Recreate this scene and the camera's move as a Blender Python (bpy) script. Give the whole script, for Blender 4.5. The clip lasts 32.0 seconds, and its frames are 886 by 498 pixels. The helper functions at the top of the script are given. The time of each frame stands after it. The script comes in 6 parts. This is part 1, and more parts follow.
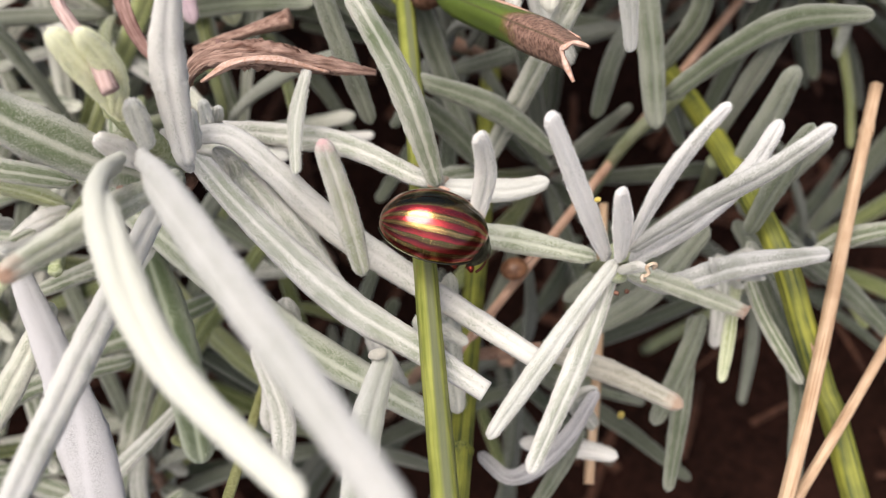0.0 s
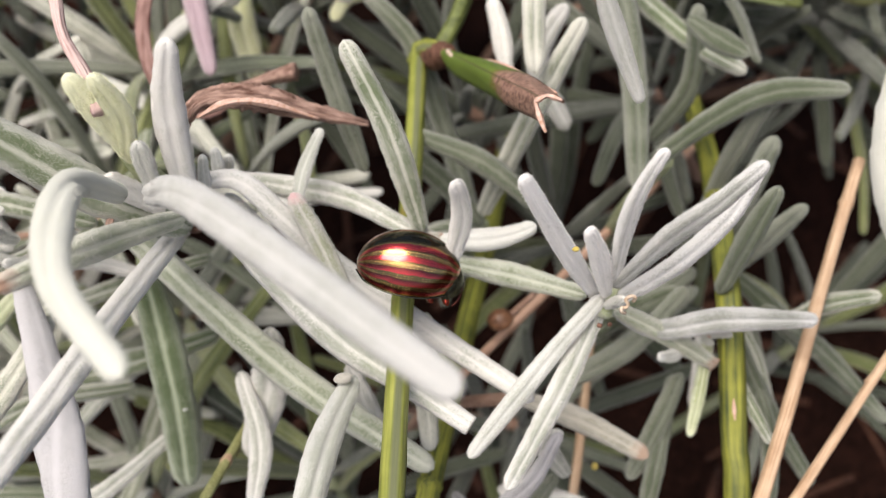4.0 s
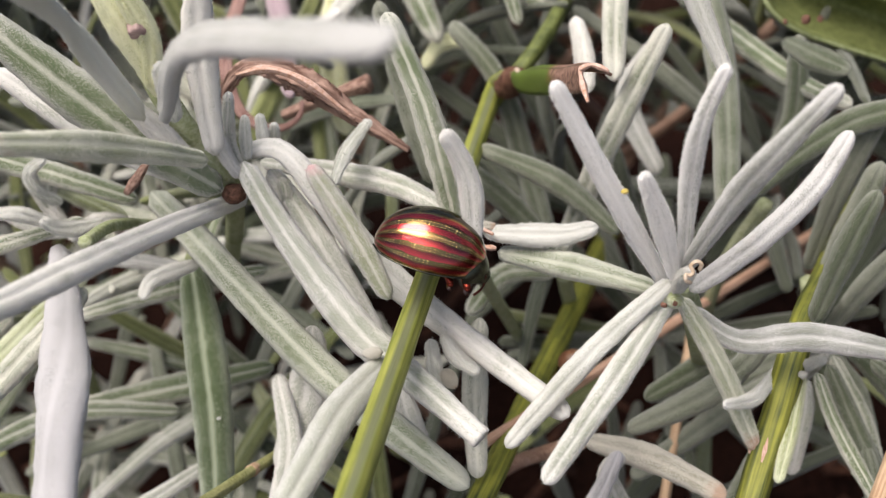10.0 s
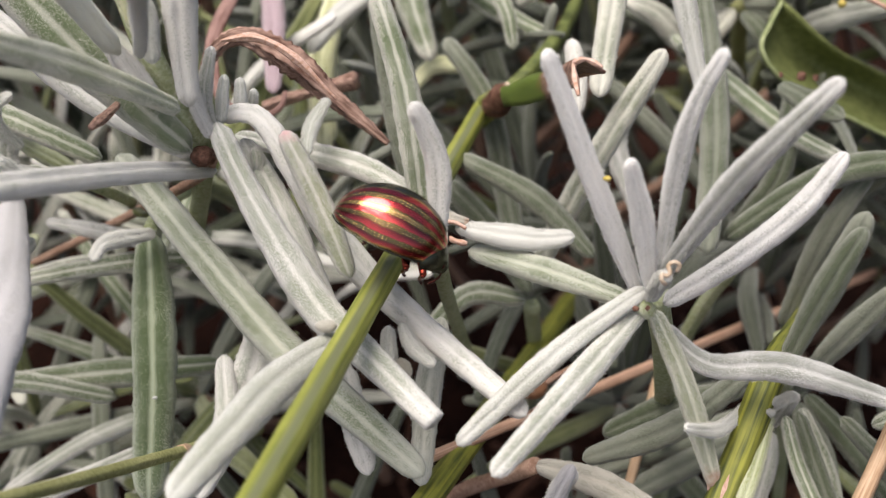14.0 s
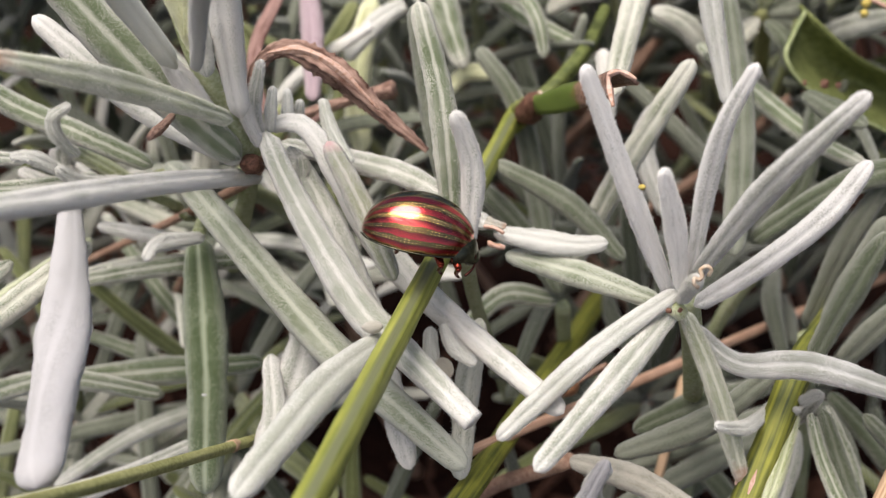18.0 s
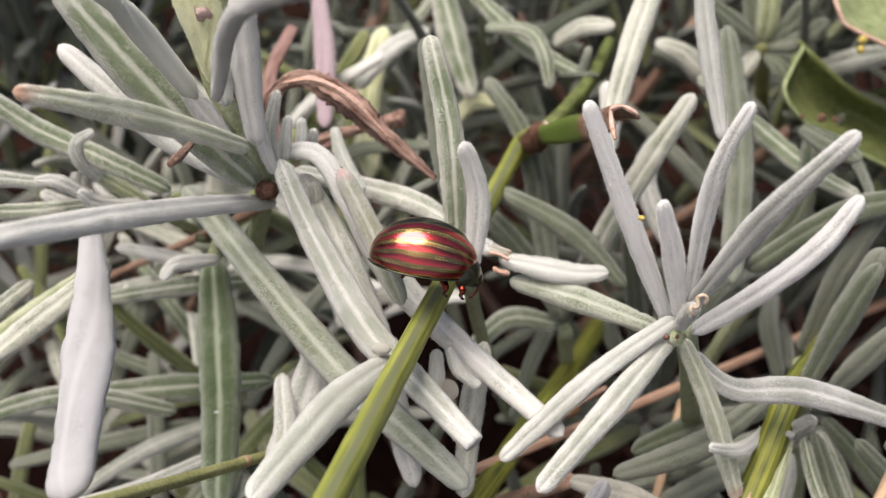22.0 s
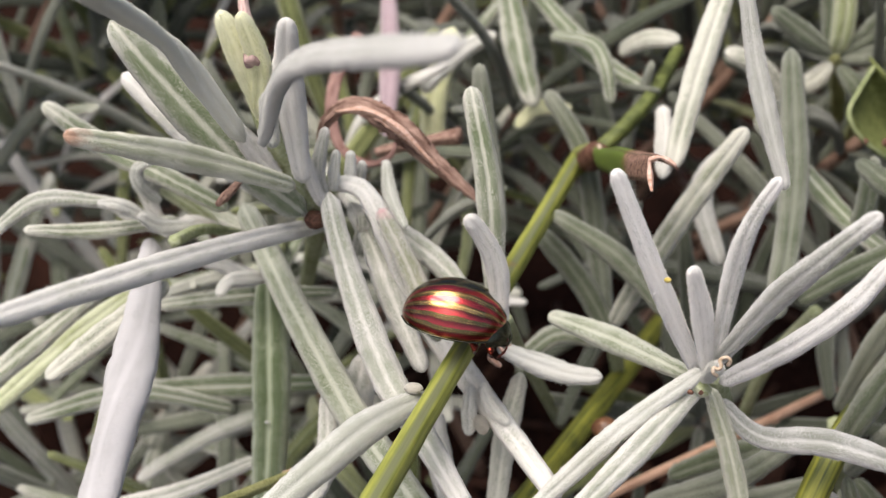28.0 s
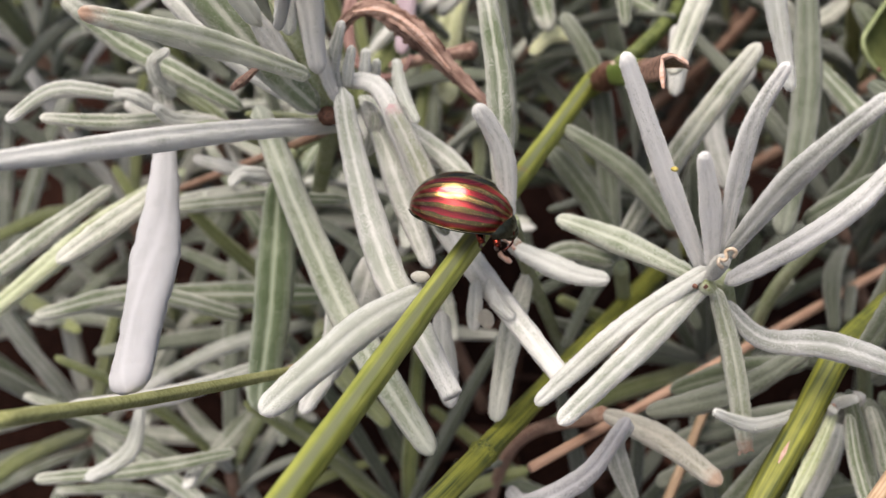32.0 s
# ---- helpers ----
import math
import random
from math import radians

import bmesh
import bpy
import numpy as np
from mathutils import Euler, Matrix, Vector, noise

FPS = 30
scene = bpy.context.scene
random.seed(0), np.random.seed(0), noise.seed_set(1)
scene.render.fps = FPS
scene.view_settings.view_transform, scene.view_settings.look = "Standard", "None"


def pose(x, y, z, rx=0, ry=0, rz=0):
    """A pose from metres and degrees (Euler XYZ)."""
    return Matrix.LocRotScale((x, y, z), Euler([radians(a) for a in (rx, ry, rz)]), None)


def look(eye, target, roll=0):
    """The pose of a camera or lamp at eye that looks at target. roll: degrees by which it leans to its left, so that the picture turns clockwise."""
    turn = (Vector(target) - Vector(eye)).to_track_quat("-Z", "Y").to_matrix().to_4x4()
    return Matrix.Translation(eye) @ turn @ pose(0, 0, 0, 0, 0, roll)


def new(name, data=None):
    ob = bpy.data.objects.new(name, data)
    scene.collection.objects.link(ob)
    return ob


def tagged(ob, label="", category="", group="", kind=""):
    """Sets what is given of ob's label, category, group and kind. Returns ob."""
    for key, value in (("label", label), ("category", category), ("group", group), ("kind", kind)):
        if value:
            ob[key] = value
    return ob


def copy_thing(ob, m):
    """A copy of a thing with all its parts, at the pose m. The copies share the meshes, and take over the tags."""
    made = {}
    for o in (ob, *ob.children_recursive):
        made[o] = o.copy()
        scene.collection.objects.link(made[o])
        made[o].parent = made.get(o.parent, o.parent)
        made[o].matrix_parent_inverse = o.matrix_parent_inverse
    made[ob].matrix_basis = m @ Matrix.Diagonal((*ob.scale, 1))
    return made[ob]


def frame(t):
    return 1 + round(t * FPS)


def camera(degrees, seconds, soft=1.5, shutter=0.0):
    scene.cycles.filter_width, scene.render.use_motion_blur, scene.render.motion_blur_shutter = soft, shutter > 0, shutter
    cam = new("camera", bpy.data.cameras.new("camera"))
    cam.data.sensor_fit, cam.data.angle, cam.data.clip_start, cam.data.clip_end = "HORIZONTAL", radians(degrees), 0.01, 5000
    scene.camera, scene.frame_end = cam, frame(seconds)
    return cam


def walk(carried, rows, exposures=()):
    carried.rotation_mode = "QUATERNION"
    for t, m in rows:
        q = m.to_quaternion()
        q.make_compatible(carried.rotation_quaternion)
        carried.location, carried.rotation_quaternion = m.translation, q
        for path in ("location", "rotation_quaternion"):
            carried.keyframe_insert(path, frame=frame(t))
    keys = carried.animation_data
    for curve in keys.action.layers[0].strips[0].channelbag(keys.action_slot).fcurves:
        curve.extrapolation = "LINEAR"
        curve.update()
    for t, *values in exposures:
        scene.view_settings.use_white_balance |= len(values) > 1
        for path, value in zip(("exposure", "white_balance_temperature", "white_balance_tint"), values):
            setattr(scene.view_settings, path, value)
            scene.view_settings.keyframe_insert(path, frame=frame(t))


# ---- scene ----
import itertools

# ---- camera: hand-held, 70 to 100 mm from the beetle ----
cam = camera(40.0, 32.0, soft=1.0)
ROWS = [
    (0, -11.02, -31.99, 177.18, 25.21, -0.91, -15.71),
    (0.5, -10.50, -30.58, 177.17, 25.68, -1.24, -15.55),
    (1, -7.58, -33.64, 175.93, 26.30, -1.25, -14.50),
    (1.5, -8.37, -36.88, 178.13, 28.73, 0.93, -14.37),
    (2, -8.50, -37.54, 178.07, 29.35, 1.63, -14.56),
    (2.5, -4.71, -39.24, 179.58, 29.49, 1.65, -12.82),
    (3, -5.76, -40.38, 178.92, 29.87, 1.32, -11.59),
    (3.5, -4.06, -40.34, 179.48, 29.85, 1.44, -11.53),
    (5.5, -4.33, -46.52, 177.73, 32.63, 1.08, -9.57),
    (6, -5.14, -49.13, 176.43, 32.62, 0.64, -9.96),
    (6.5, -4.91, -53.93, 174.78, 33.85, 1.48, -7.96),
    (7, -3.50, -54.35, 172.38, 34.96, 2.53, -6.35),
    (7.5, -4.71, -54.83, 171.64, 37.80, 3.79, -6.35),
    (8, 0.31, -54.91, 167.18, 39.71, 4.79, -4.80),
    (8.5, 1.95, -55.48, 165.78, 41.14, 5.69, -4.08),
    (9, 2.40, -54.91, 164.26, 41.85, 5.98, -4.34),
    (9.5, 2.41, -55.02, 161.72, 42.45, 6.01, -4.77),
    (10, 1.73, -54.90, 159.99, 43.63, 5.77, -3.78),
    (10.5, 2.48, -55.18, 157.84, 44.79, 4.72, -3.16),
    (11, 2.24, -55.66, 155.98, 45.62, 3.98, -2.33),
    (11.5, 2.32, -56.42, 153.55, 46.08, 3.63, -1.39),
    (12, 2.15, -56.23, 152.63, 47.56, 2.69, -0.64),
    (12.5, 1.59, -56.56, 149.85, 48.59, 1.36, 0.33),
    (13, 0.80, -58.01, 149.10, 50.00, -0.01, -0.01),
    (13.5, 0.77, -57.84, 149.63, 50.04, -0.22, -0.53),
    (14, 1.16, -58.87, 150.50, 49.67, -0.01, -0.27),
    (14.5, 0.98, -59.48, 150.92, 49.61, -0.00, -0.39),
    (16.5, -0.06, -60.64, 152.72, 49.81, 0.37, 0.12),
    (17, -0.17, -60.79, 153.47, 49.55, 0.48, 0.16),
    (17.5, -0.31, -61.45, 153.51, 49.62, 0.32, -0.02),
    (18, -0.76, -61.38, 153.33, 49.52, 0.38, 0.20),
    (18.5, -1.31, -60.82, 153.47, 49.42, 0.16, 0.42),
    (19, -1.75, -62.56, 152.59, 49.88, -0.28, 0.64),
    (19.5, -1.88, -62.67, 151.69, 50.82, -1.17, 1.29),
    (20, -1.97, -63.16, 152.95, 51.51, -1.61, 1.06),
    (20.5, -1.51, -62.86, 154.48, 51.13, -1.00, 0.72),
    (21, -1.38, -63.00, 155.53, 50.72, -0.30, 0.75),
    (21.5, -0.89, -62.77, 155.73, 50.40, -0.14, 1.02),
    (22, -0.91, -63.57, 155.92, 50.37, -0.04, 0.84),
    (22.5, -1.29, -65.39, 157.45, 50.58, -0.06, 0.78),
    (23, -1.94, -65.95, 157.35, 50.72, -0.31, 0.72),
    (23.5, -2.77, -65.28, 157.57, 50.59, -0.67, 0.71),
    (24, -3.03, -65.37, 156.30, 50.67, -0.82, 1.17),
    (24.5, -2.37, -64.70, 156.88, 50.63, -1.31, 1.36),
    (25, -1.60, -64.93, 155.90, 50.45, -1.69, 1.65),
    (25.5, -1.83, -68.72, 158.44, 50.13, -0.88, 3.06),
    (27.5, -0.91, -63.74, 167.67, 45.51, 3.07, 6.67),
    (28, 4.72, -58.35, 165.16, 45.93, 2.05, 6.25),
    (28.5, 7.23, -57.69, 163.48, 45.43, 2.18, 7.23),
    (29, 6.34, -59.97, 164.00, 44.45, 1.91, 7.19),
    (29.5, 6.40, -59.13, 163.62, 43.77, 2.06, 7.15),
    (30, 7.32, -59.66, 163.70, 44.35, 2.34, 6.69),
    (30.5, 6.82, -60.54, 163.86, 44.26, 2.42, 6.06),
    (31, 7.12, -62.51, 162.28, 44.72, 2.22, 6.20),
    (31.5, 7.17, -66.19, 158.03, 47.42, 0.92, 8.07),
    (32, 5.44, -64.55, 159.62, 46.12, 1.01, 7.95),
]
walk(cam, [(t, pose(x / 1000, y / 1000, z / 1000, rx, ry, rz)) for t, x, y, z, rx, ry, rz in ROWS])
cam.data.dof.use_dof = True
cam.data.dof.focus_distance = 0.085
cam.data.dof.aperture_fstop = 42.0

# ---- light: bright overcast sky ----
world = bpy.data.worlds.new("sky")
scene.world = world
world.use_nodes = True
wn = world.node_tree.nodes
sky = wn.new("ShaderNodeTexSky")
sky.sky_type = "NISHITA"
sky.sun_disc = False
sky.sun_elevation, sky.sun_rotation = radians(62), radians(200)
sky.dust_density, sky.air_density, sky.ozone_density = 4.0, 1.0, 1.0
world.node_tree.links.new(sky.outputs[0], wn["Background"].inputs[0])
wn["Background"].inputs[1].default_value = 0.114
sun_data = bpy.data.lights.new("sun", "SUN")
sun_data.energy, sun_data.angle, sun_data.color = 5.0, radians(44), (1.0, 0.93, 0.845)
sun = new("sun", sun_data)
sun.matrix_basis = look((-0.28, 0.02, 0.95), (0, 0, 0))


# ---- materials ----
def material(name):
    mat = bpy.data.materials.new(name)
    mat.use_nodes = True
    nt = mat.node_tree
    return mat, nt, nt.nodes["Principled BSDF"]


def node(nt, kind, **values):
    n = nt.nodes.new("ShaderNode" + kind)
    for key, value in values.items():
        n.inputs[key].default_value = value
    return n


def ramp(nt, source, stops):
    n = nt.nodes.new("ShaderNodeValToRGB")
    cr = n.color_ramp
    while len(cr.elements) < len(stops):
        cr.elements.new(0.5)
    for el, (at, col) in zip(cr.elements, stops):
        el.position, el.color = at, (*col, 1)
    nt.links.new(source, n.inputs[0])
    return n.outputs[0]


def mixed(nt, fac, a, b, how="MIX"):
    n = nt.nodes.new("ShaderNodeMix")
    n.data_type, n.blend_type = "RGBA", how
    for slot, value in ((0, fac), (6, a), (7, b)):
        if isinstance(value, (int, float)):
            n.inputs[slot].default_value = value
        elif isinstance(value, tuple):
            n.inputs[slot].default_value = (*value, 1)
        else:
            nt.links.new(value, n.inputs[slot])
    return n.outputs[2]


def calc(nt, how, a, b):
    n = nt.nodes.new("ShaderNodeMath")
    n.operation = how
    for slot, value in ((0, a), (1, b)):
        if isinstance(value, (int, float)):
            n.inputs[slot].default_value = value
        else:
            nt.links.new(value, n.inputs[slot])
    return n.outputs[0]


def noise_of(nt, scale, detail=3.0, rough=0.6, coord="Object"):
    tc = nt.nodes.new("ShaderNodeTexCoord")
    n = node(nt, "TexNoise", Scale=scale, Detail=detail, Roughness=rough)
    nt.links.new(tc.outputs[coord], n.inputs["Vector"])
    return n.outputs["Fac"]


def felt(name, green, hair, cover=0.5, midrib=0.5, tip=None, tip_at=0.86, sheen=0.38):
    """Leaf under a felt of white hairs: green shows between the hairs; a pale line runs along the midrib."""
    mat, nt, bsdf = material(name)
    uv = nt.nodes.new("ShaderNodeUVMap")
    sep = nt.nodes.new("ShaderNodeSeparateXYZ")
    nt.links.new(uv.outputs[0], sep.inputs[0])
    info = nt.nodes.new("ShaderNodeObjectInfo")
    fine = noise_of(nt, 11500.0, 3.0, 0.75)
    broad = noise_of(nt, 420.0, 2.0, 0.5)
    lift = calc(nt, "MULTIPLY_ADD", info.outputs["Random"], 0.22)
    lift.node.inputs[2].default_value = cover - 0.5
    f = calc(nt, "ADD", calc(nt, "ADD", fine, lift), calc(nt, "MULTIPLY", calc(nt, "SUBTRACT", broad, 0.5), 0.28))
    off = calc(nt, "ABSOLUTE", calc(nt, "SUBTRACT", sep.outputs[0], 0.5), 0)
    f = calc(nt, "ADD", f, calc(nt, "MULTIPLY", ramp(nt, off, [(0.30, (0.0,) * 3), (0.48, (1.0,) * 3)]), 0.14))
    # thinner felt in the two hollows beside the midrib
    f = calc(nt, "SUBTRACT", f, calc(nt, "MULTIPLY", ramp(nt, off, [(0.06, (0.0,) * 3), (0.13, (1.0,) * 3), (0.22, (1.0,) * 3), (0.34, (0.0,) * 3)]), 0.045))
    f = calc(nt, "ADD", f, calc(nt, "MULTIPLY", ramp(nt, sep.outputs[1], [(0.86, (0.0,) * 3), (0.99, (1.0,) * 3)]), 0.16))
    cov = ramp(nt, f, [(0.385, (0.0,) * 3), (0.60, (1.0,) * 3)])
    col = mixed(nt, cov, green, hair)
    line = ramp(nt, calc(nt, "ADD", off, calc(nt, "MULTIPLY", calc(nt, "SUBTRACT", fine, 0.5), 0.09)), [(0.02, (midrib,) * 3), (0.10, (0.0,) * 3)])
    col = mixed(nt, line, col, tuple(min(1, h * 1.18) for h in hair))
    if tip:
        at = calc(nt, "ADD", sep.outputs[1], calc(nt, "MULTIPLY", calc(nt, "SUBTRACT", noise_of(nt, 700.0), 0.5), 0.25))
        col = mixed(nt, ramp(nt, at, [(tip_at - 0.05, (0,) * 3), (tip_at + 0.05, (1,) * 3)]), col, tip)
    nt.links.new(col, bsdf.inputs["Base Color"])
    bsdf.inputs["Roughness"].default_value = 0.85
    bsdf.inputs["Specular IOR Level"].default_value = 0.2
    bsdf.inputs["Sheen Weight"].default_value = sheen
    bsdf.inputs["Sheen Roughness"].default_value = 0.6
    bump = node(nt, "Bump", Strength=0.5, Distance=0.0002)
    nt.links.new(fine, bump.inputs["Height"])
    nt.links.new(bump.outputs[0], bsdf.inputs["Normal"])
    return mat


def rough_mat(name, dark, light, fine_scale, broad_scale, roughness=0.8, bump_depth=0.0002, stretch=None, spec=0.25, along=7.0):
    """A plant or soil surface with variation at two scales; stretch draws the grain out along the piece."""
    mat, nt, bsdf = material(name)
    if stretch:
        uv = nt.nodes.new("ShaderNodeUVMap")
        mp = nt.nodes.new("ShaderNodeMapping")
        mp.inputs["Scale"].default_value = (stretch, along, 1.0)
        nt.links.new(uv.outputs[0], mp.inputs[0])
        g = node(nt, "TexNoise", Scale=1.0, Detail=4.0)
        nt.links.new(mp.outputs[0], g.inputs["Vector"])
        fine = g.outputs["Fac"]
    else:
        fine = noise_of(nt, fine_scale, 4.0, 0.65)
    f = calc(nt, "ADD", calc(nt, "MULTIPLY", fine, 0.65), calc(nt, "MULTIPLY", noise_of(nt, broad_scale), 0.4))
    nt.links.new(ramp(nt, f, [(0.38, dark), (0.68, light)]), bsdf.inputs["Base Color"])
    bsdf.inputs["Roughness"].default_value = roughness
    bsdf.inputs["Specular IOR Level"].default_value = spec
    bump = node(nt, "Bump", Strength=0.6, Distance=bump_depth)
    nt.links.new(fine, bump.inputs["Height"])
    nt.links.new(bump.outputs[0], bsdf.inputs["Normal"])
    return mat


FELT = felt("grey_felt", (0.27, 0.295, 0.22), (0.72, 0.70, 0.668), 0.445, 0.42)
FELT_GREY = felt("grey_violet_felt", (0.26, 0.27, 0.23), (0.69, 0.675, 0.665), 0.44, 0.4)
# grey felt lightened: light on the upright whorl leaves is in the colour
FELT_LIT = felt("lit_felt", (0.30, 0.32, 0.26), (0.83, 0.81, 0.79), 0.46, 0.3)
FELT_LILAC = felt("lilac_felt", (0.24, 0.235, 0.237), (0.48, 0.465, 0.48), 0.44, 0.55)
FELT_MOSS = felt("moss_green_felt", (0.12, 0.155, 0.07), (0.50, 0.51, 0.43), 0.385, 0.6)
FELT_CREAM = felt("yellow_white_felt", (0.48, 0.50, 0.34), (0.62, 0.62, 0.55), 0.48, 0.3)
FELT_WHITE = felt("dense_white_felt", (0.34, 0.345, 0.31), (0.53, 0.52, 0.505), 0.46, 0.3)
CREAM = rough_mat("cream_dry_edge", (0.42, 0.30, 0.20), (0.74, 0.64, 0.54), 3000, 400)
TORN = rough_mat("torn_pink_edge", (0.45, 0.24, 0.16), (0.72, 0.52, 0.45), 3000, 400)
PAPERY = rough_mat("papery_brown", (0.05, 0.022, 0.014), (0.24, 0.12, 0.085), 2500, 500, 0.6, 0.0004)
BLADE = rough_mat("spotted_blade", (0.085, 0.10, 0.028), (0.24, 0.27, 0.10), 1500, 150, 0.6, spec=0.3)
BLADE_PALE = rough_mat("pale_blade", (0.17, 0.21, 0.085), (0.34, 0.37, 0.20), 1500, 200, 0.6)
FELT_GREEN = felt("green_felt", (0.105, 0.14, 0.062), (0.61, 0.60, 0.53), 0.385, 0.5)
# green felt darkened: shade on the back and low leaves is painted in
FELT_SHADED = felt("shaded_felt", (0.06, 0.078, 0.036), (0.22, 0.23, 0.182), 0.40, 0.4)
FELT_PALE = felt("white_felt", (0.37, 0.385, 0.32), (0.64, 0.635, 0.60), 0.46, 0.35)
FELT_OLIVE = felt("olive_felt", (0.27, 0.31, 0.12), (0.64, 0.66, 0.48), 0.41, 0.5)
FELT_YELLOW = felt("yellow_felt", (0.50, 0.52, 0.22), (0.80, 0.80, 0.56), 0.45, 0.4)
FELT_PINK = felt("pink_tip_felt", (0.24, 0.26, 0.16), (0.58, 0.56, 0.52), 0.45, 0.4, (0.55, 0.36, 0.36), 0.97)
FELT_TIP = felt("brown_tip_felt", (0.27, 0.30, 0.18), (0.74, 0.73, 0.64), 0.44, 0.4, (0.42, 0.26, 0.18), 0.95)
# tan tip is dried; the dim grey body has shade in its colour
FELT_TAN = felt("withered_shaded_felt", (0.17, 0.165, 0.115), (0.50, 0.47, 0.41), 0.46, 0.3, (0.37, 0.26, 0.19), 0.92)
GREENLEAF = felt("broad_leaf", (0.085, 0.12, 0.045), (0.42, 0.46, 0.33), 0.36, 0.7)
PURPLE = felt("purple_leaf", (0.24, 0.15, 0.165), (0.40, 0.30, 0.335), 0.45, 0.3)
PURPLE_DRY = rough_mat("dry_pinkish_leaf", (0.13, 0.06, 0.05), (0.42, 0.27, 0.24), 2600, 350, 0.8, 0.0004, stretch=18.0)
PINKTWIG = rough_mat("pinkish_twig", (0.36, 0.23, 0.21), (0.66, 0.50, 0.47), 2600, 350, 0.8, 0.0003, stretch=16.0)
# near-black felt: shade deep in the bush is put into the colour
DEEP_SHADED = felt("deep_shaded_felt", (0.022, 0.032, 0.013), (0.09, 0.10, 0.068), 0.40, 0.3)
STEM_PALE = rough_mat("pale_stem", (0.24, 0.28, 0.13), (0.50, 0.52, 0.36), 3000, 300)
STEM_RED = rough_mat("reddish_stem", (0.22, 0.12, 0.08), (0.46, 0.31, 0.24), 3000, 300)
STRAW = rough_mat("straw", (0.40, 0.25, 0.15), (0.66, 0.48, 0.33), 3000, 300, 0.6, stretch=26.0)
STRAW_PINK = rough_mat("pinkish_straw", (0.42, 0.24, 0.16), (0.72, 0.48, 0.36), 3000, 300, 0.6, stretch=26.0)
GRASS = rough_mat("green_stem", (0.14, 0.165, 0.025), (0.36, 0.37, 0.085), 3000, 250, 0.5, stretch=14.0, spec=0.4)
gt = GRASS.node_tree
gsep = gt.nodes.new("ShaderNodeSeparateXYZ")
guv = gt.nodes.new("ShaderNodeUVMap")
gt.links.new(guv.outputs[0], gsep.inputs[0])
gband = ramp(gt, calc(gt, "ABSOLUTE", calc(gt, "SUBTRACT", gsep.outputs[0], 0.26), 0), [(0.03, (0.85,) * 3), (0.075, (0.0,) * 3)])
gsocket = gt.nodes["Principled BSDF"].inputs["Base Color"]
gscar = ramp(gt, noise_of(gt, 190.0, 2.0), [(0.66, (0.0,) * 3), (0.72, (0.8,) * 3)])
gcol = mixed(gt, gband, gsocket.links[0].from_socket, (0.13, 0.14, 0.085))
gt.links.new(mixed(gt, gscar, gcol, (0.24, 0.12, 0.04)), gsocket)
DEAD = rough_mat("dead_leaf", (0.12, 0.058, 0.042), (0.58, 0.39, 0.32), 2600, 350, 0.85, 0.0008, stretch=22.0, along=11.0)
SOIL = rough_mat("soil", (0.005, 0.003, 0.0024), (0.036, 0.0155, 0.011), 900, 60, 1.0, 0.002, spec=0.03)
OLIVE = rough_mat("olive_leaf", (0.06, 0.075, 0.018), (0.20, 0.23, 0.07), 900, 160, 0.55, spec=0.4)
GRASS_DARK = rough_mat("old_green_stem", (0.055, 0.07, 0.022), (0.34, 0.34, 0.055), 3000, 250, 0.55, stretch=20.0, spec=0.35)
STEM_OLIVE = rough_mat("olive_stem", (0.24, 0.25, 0.085), (0.47, 0.46, 0.22), 3500, 300, 0.7)
def half_dead():
    """Green at the foot, through a yellowed margin to mottled brown at the torn end, with a fine dark midrib."""
    mat, nt, bsdf = material("half_dead_leaf")
    uv = nt.nodes.new("ShaderNodeUVMap")
    sep = nt.nodes.new("ShaderNodeSeparateXYZ")
    nt.links.new(uv.outputs[0], sep.inputs[0])
    fine, broad = noise_of(nt, 6500.0, 4.0, 0.7), noise_of(nt, 900.0, 2.0, 0.6)
    green = ramp(nt, fine, [(0.30, (0.055, 0.10, 0.012)), (0.70, (0.17, 0.23, 0.035))])
    brown = ramp(nt, noise_of(nt, 2600.0, 4.0, 0.75), [(0.36, (0.09, 0.038, 0.025)), (0.64, (0.45, 0.27, 0.21))])
    at = calc(nt, "ADD", sep.outputs[1], calc(nt, "MULTIPLY", calc(nt, "SUBTRACT", broad, 0.5), 0.22))
    at = calc(nt, "SUBTRACT", at, calc(nt, "MULTIPLY", calc(nt, "ABSOLUTE", calc(nt, "SUBTRACT", sep.outputs[0], 0.45), 0), 0.12))
    col = mixed(nt, ramp(nt, at, [(0.55, (0,) * 3), (0.60, (1,) * 3)]), green, (0.16, 0.13, 0.03))
    col = mixed(nt, ramp(nt, at, [(0.59, (0,) * 3), (0.63, (1,) * 3)]), col, brown)
    rib = ramp(nt, calc(nt, "ABSOLUTE", calc(nt, "SUBTRACT", sep.outputs[0], 0.5), 0), [(0.01, (0.7,) * 3), (0.04, (0.0,) * 3)])
    nt.links.new(mixed(nt, rib, col, (0.06, 0.05, 0.02)), bsdf.inputs["Base Color"])
    bsdf.inputs["Roughness"].default_value = 0.5
    bump = node(nt, "Bump", Strength=0.7, Distance=0.0002)
    nt.links.new(fine, bump.inputs["Height"])
    nt.links.new(bump.outputs[0], bsdf.inputs["Normal"])
    return mat


DEADGREEN = half_dead()
YELLOW = rough_mat("yellow_bits", (0.45, 0.33, 0.06), (0.7, 0.58, 0.2), 4000, 500)


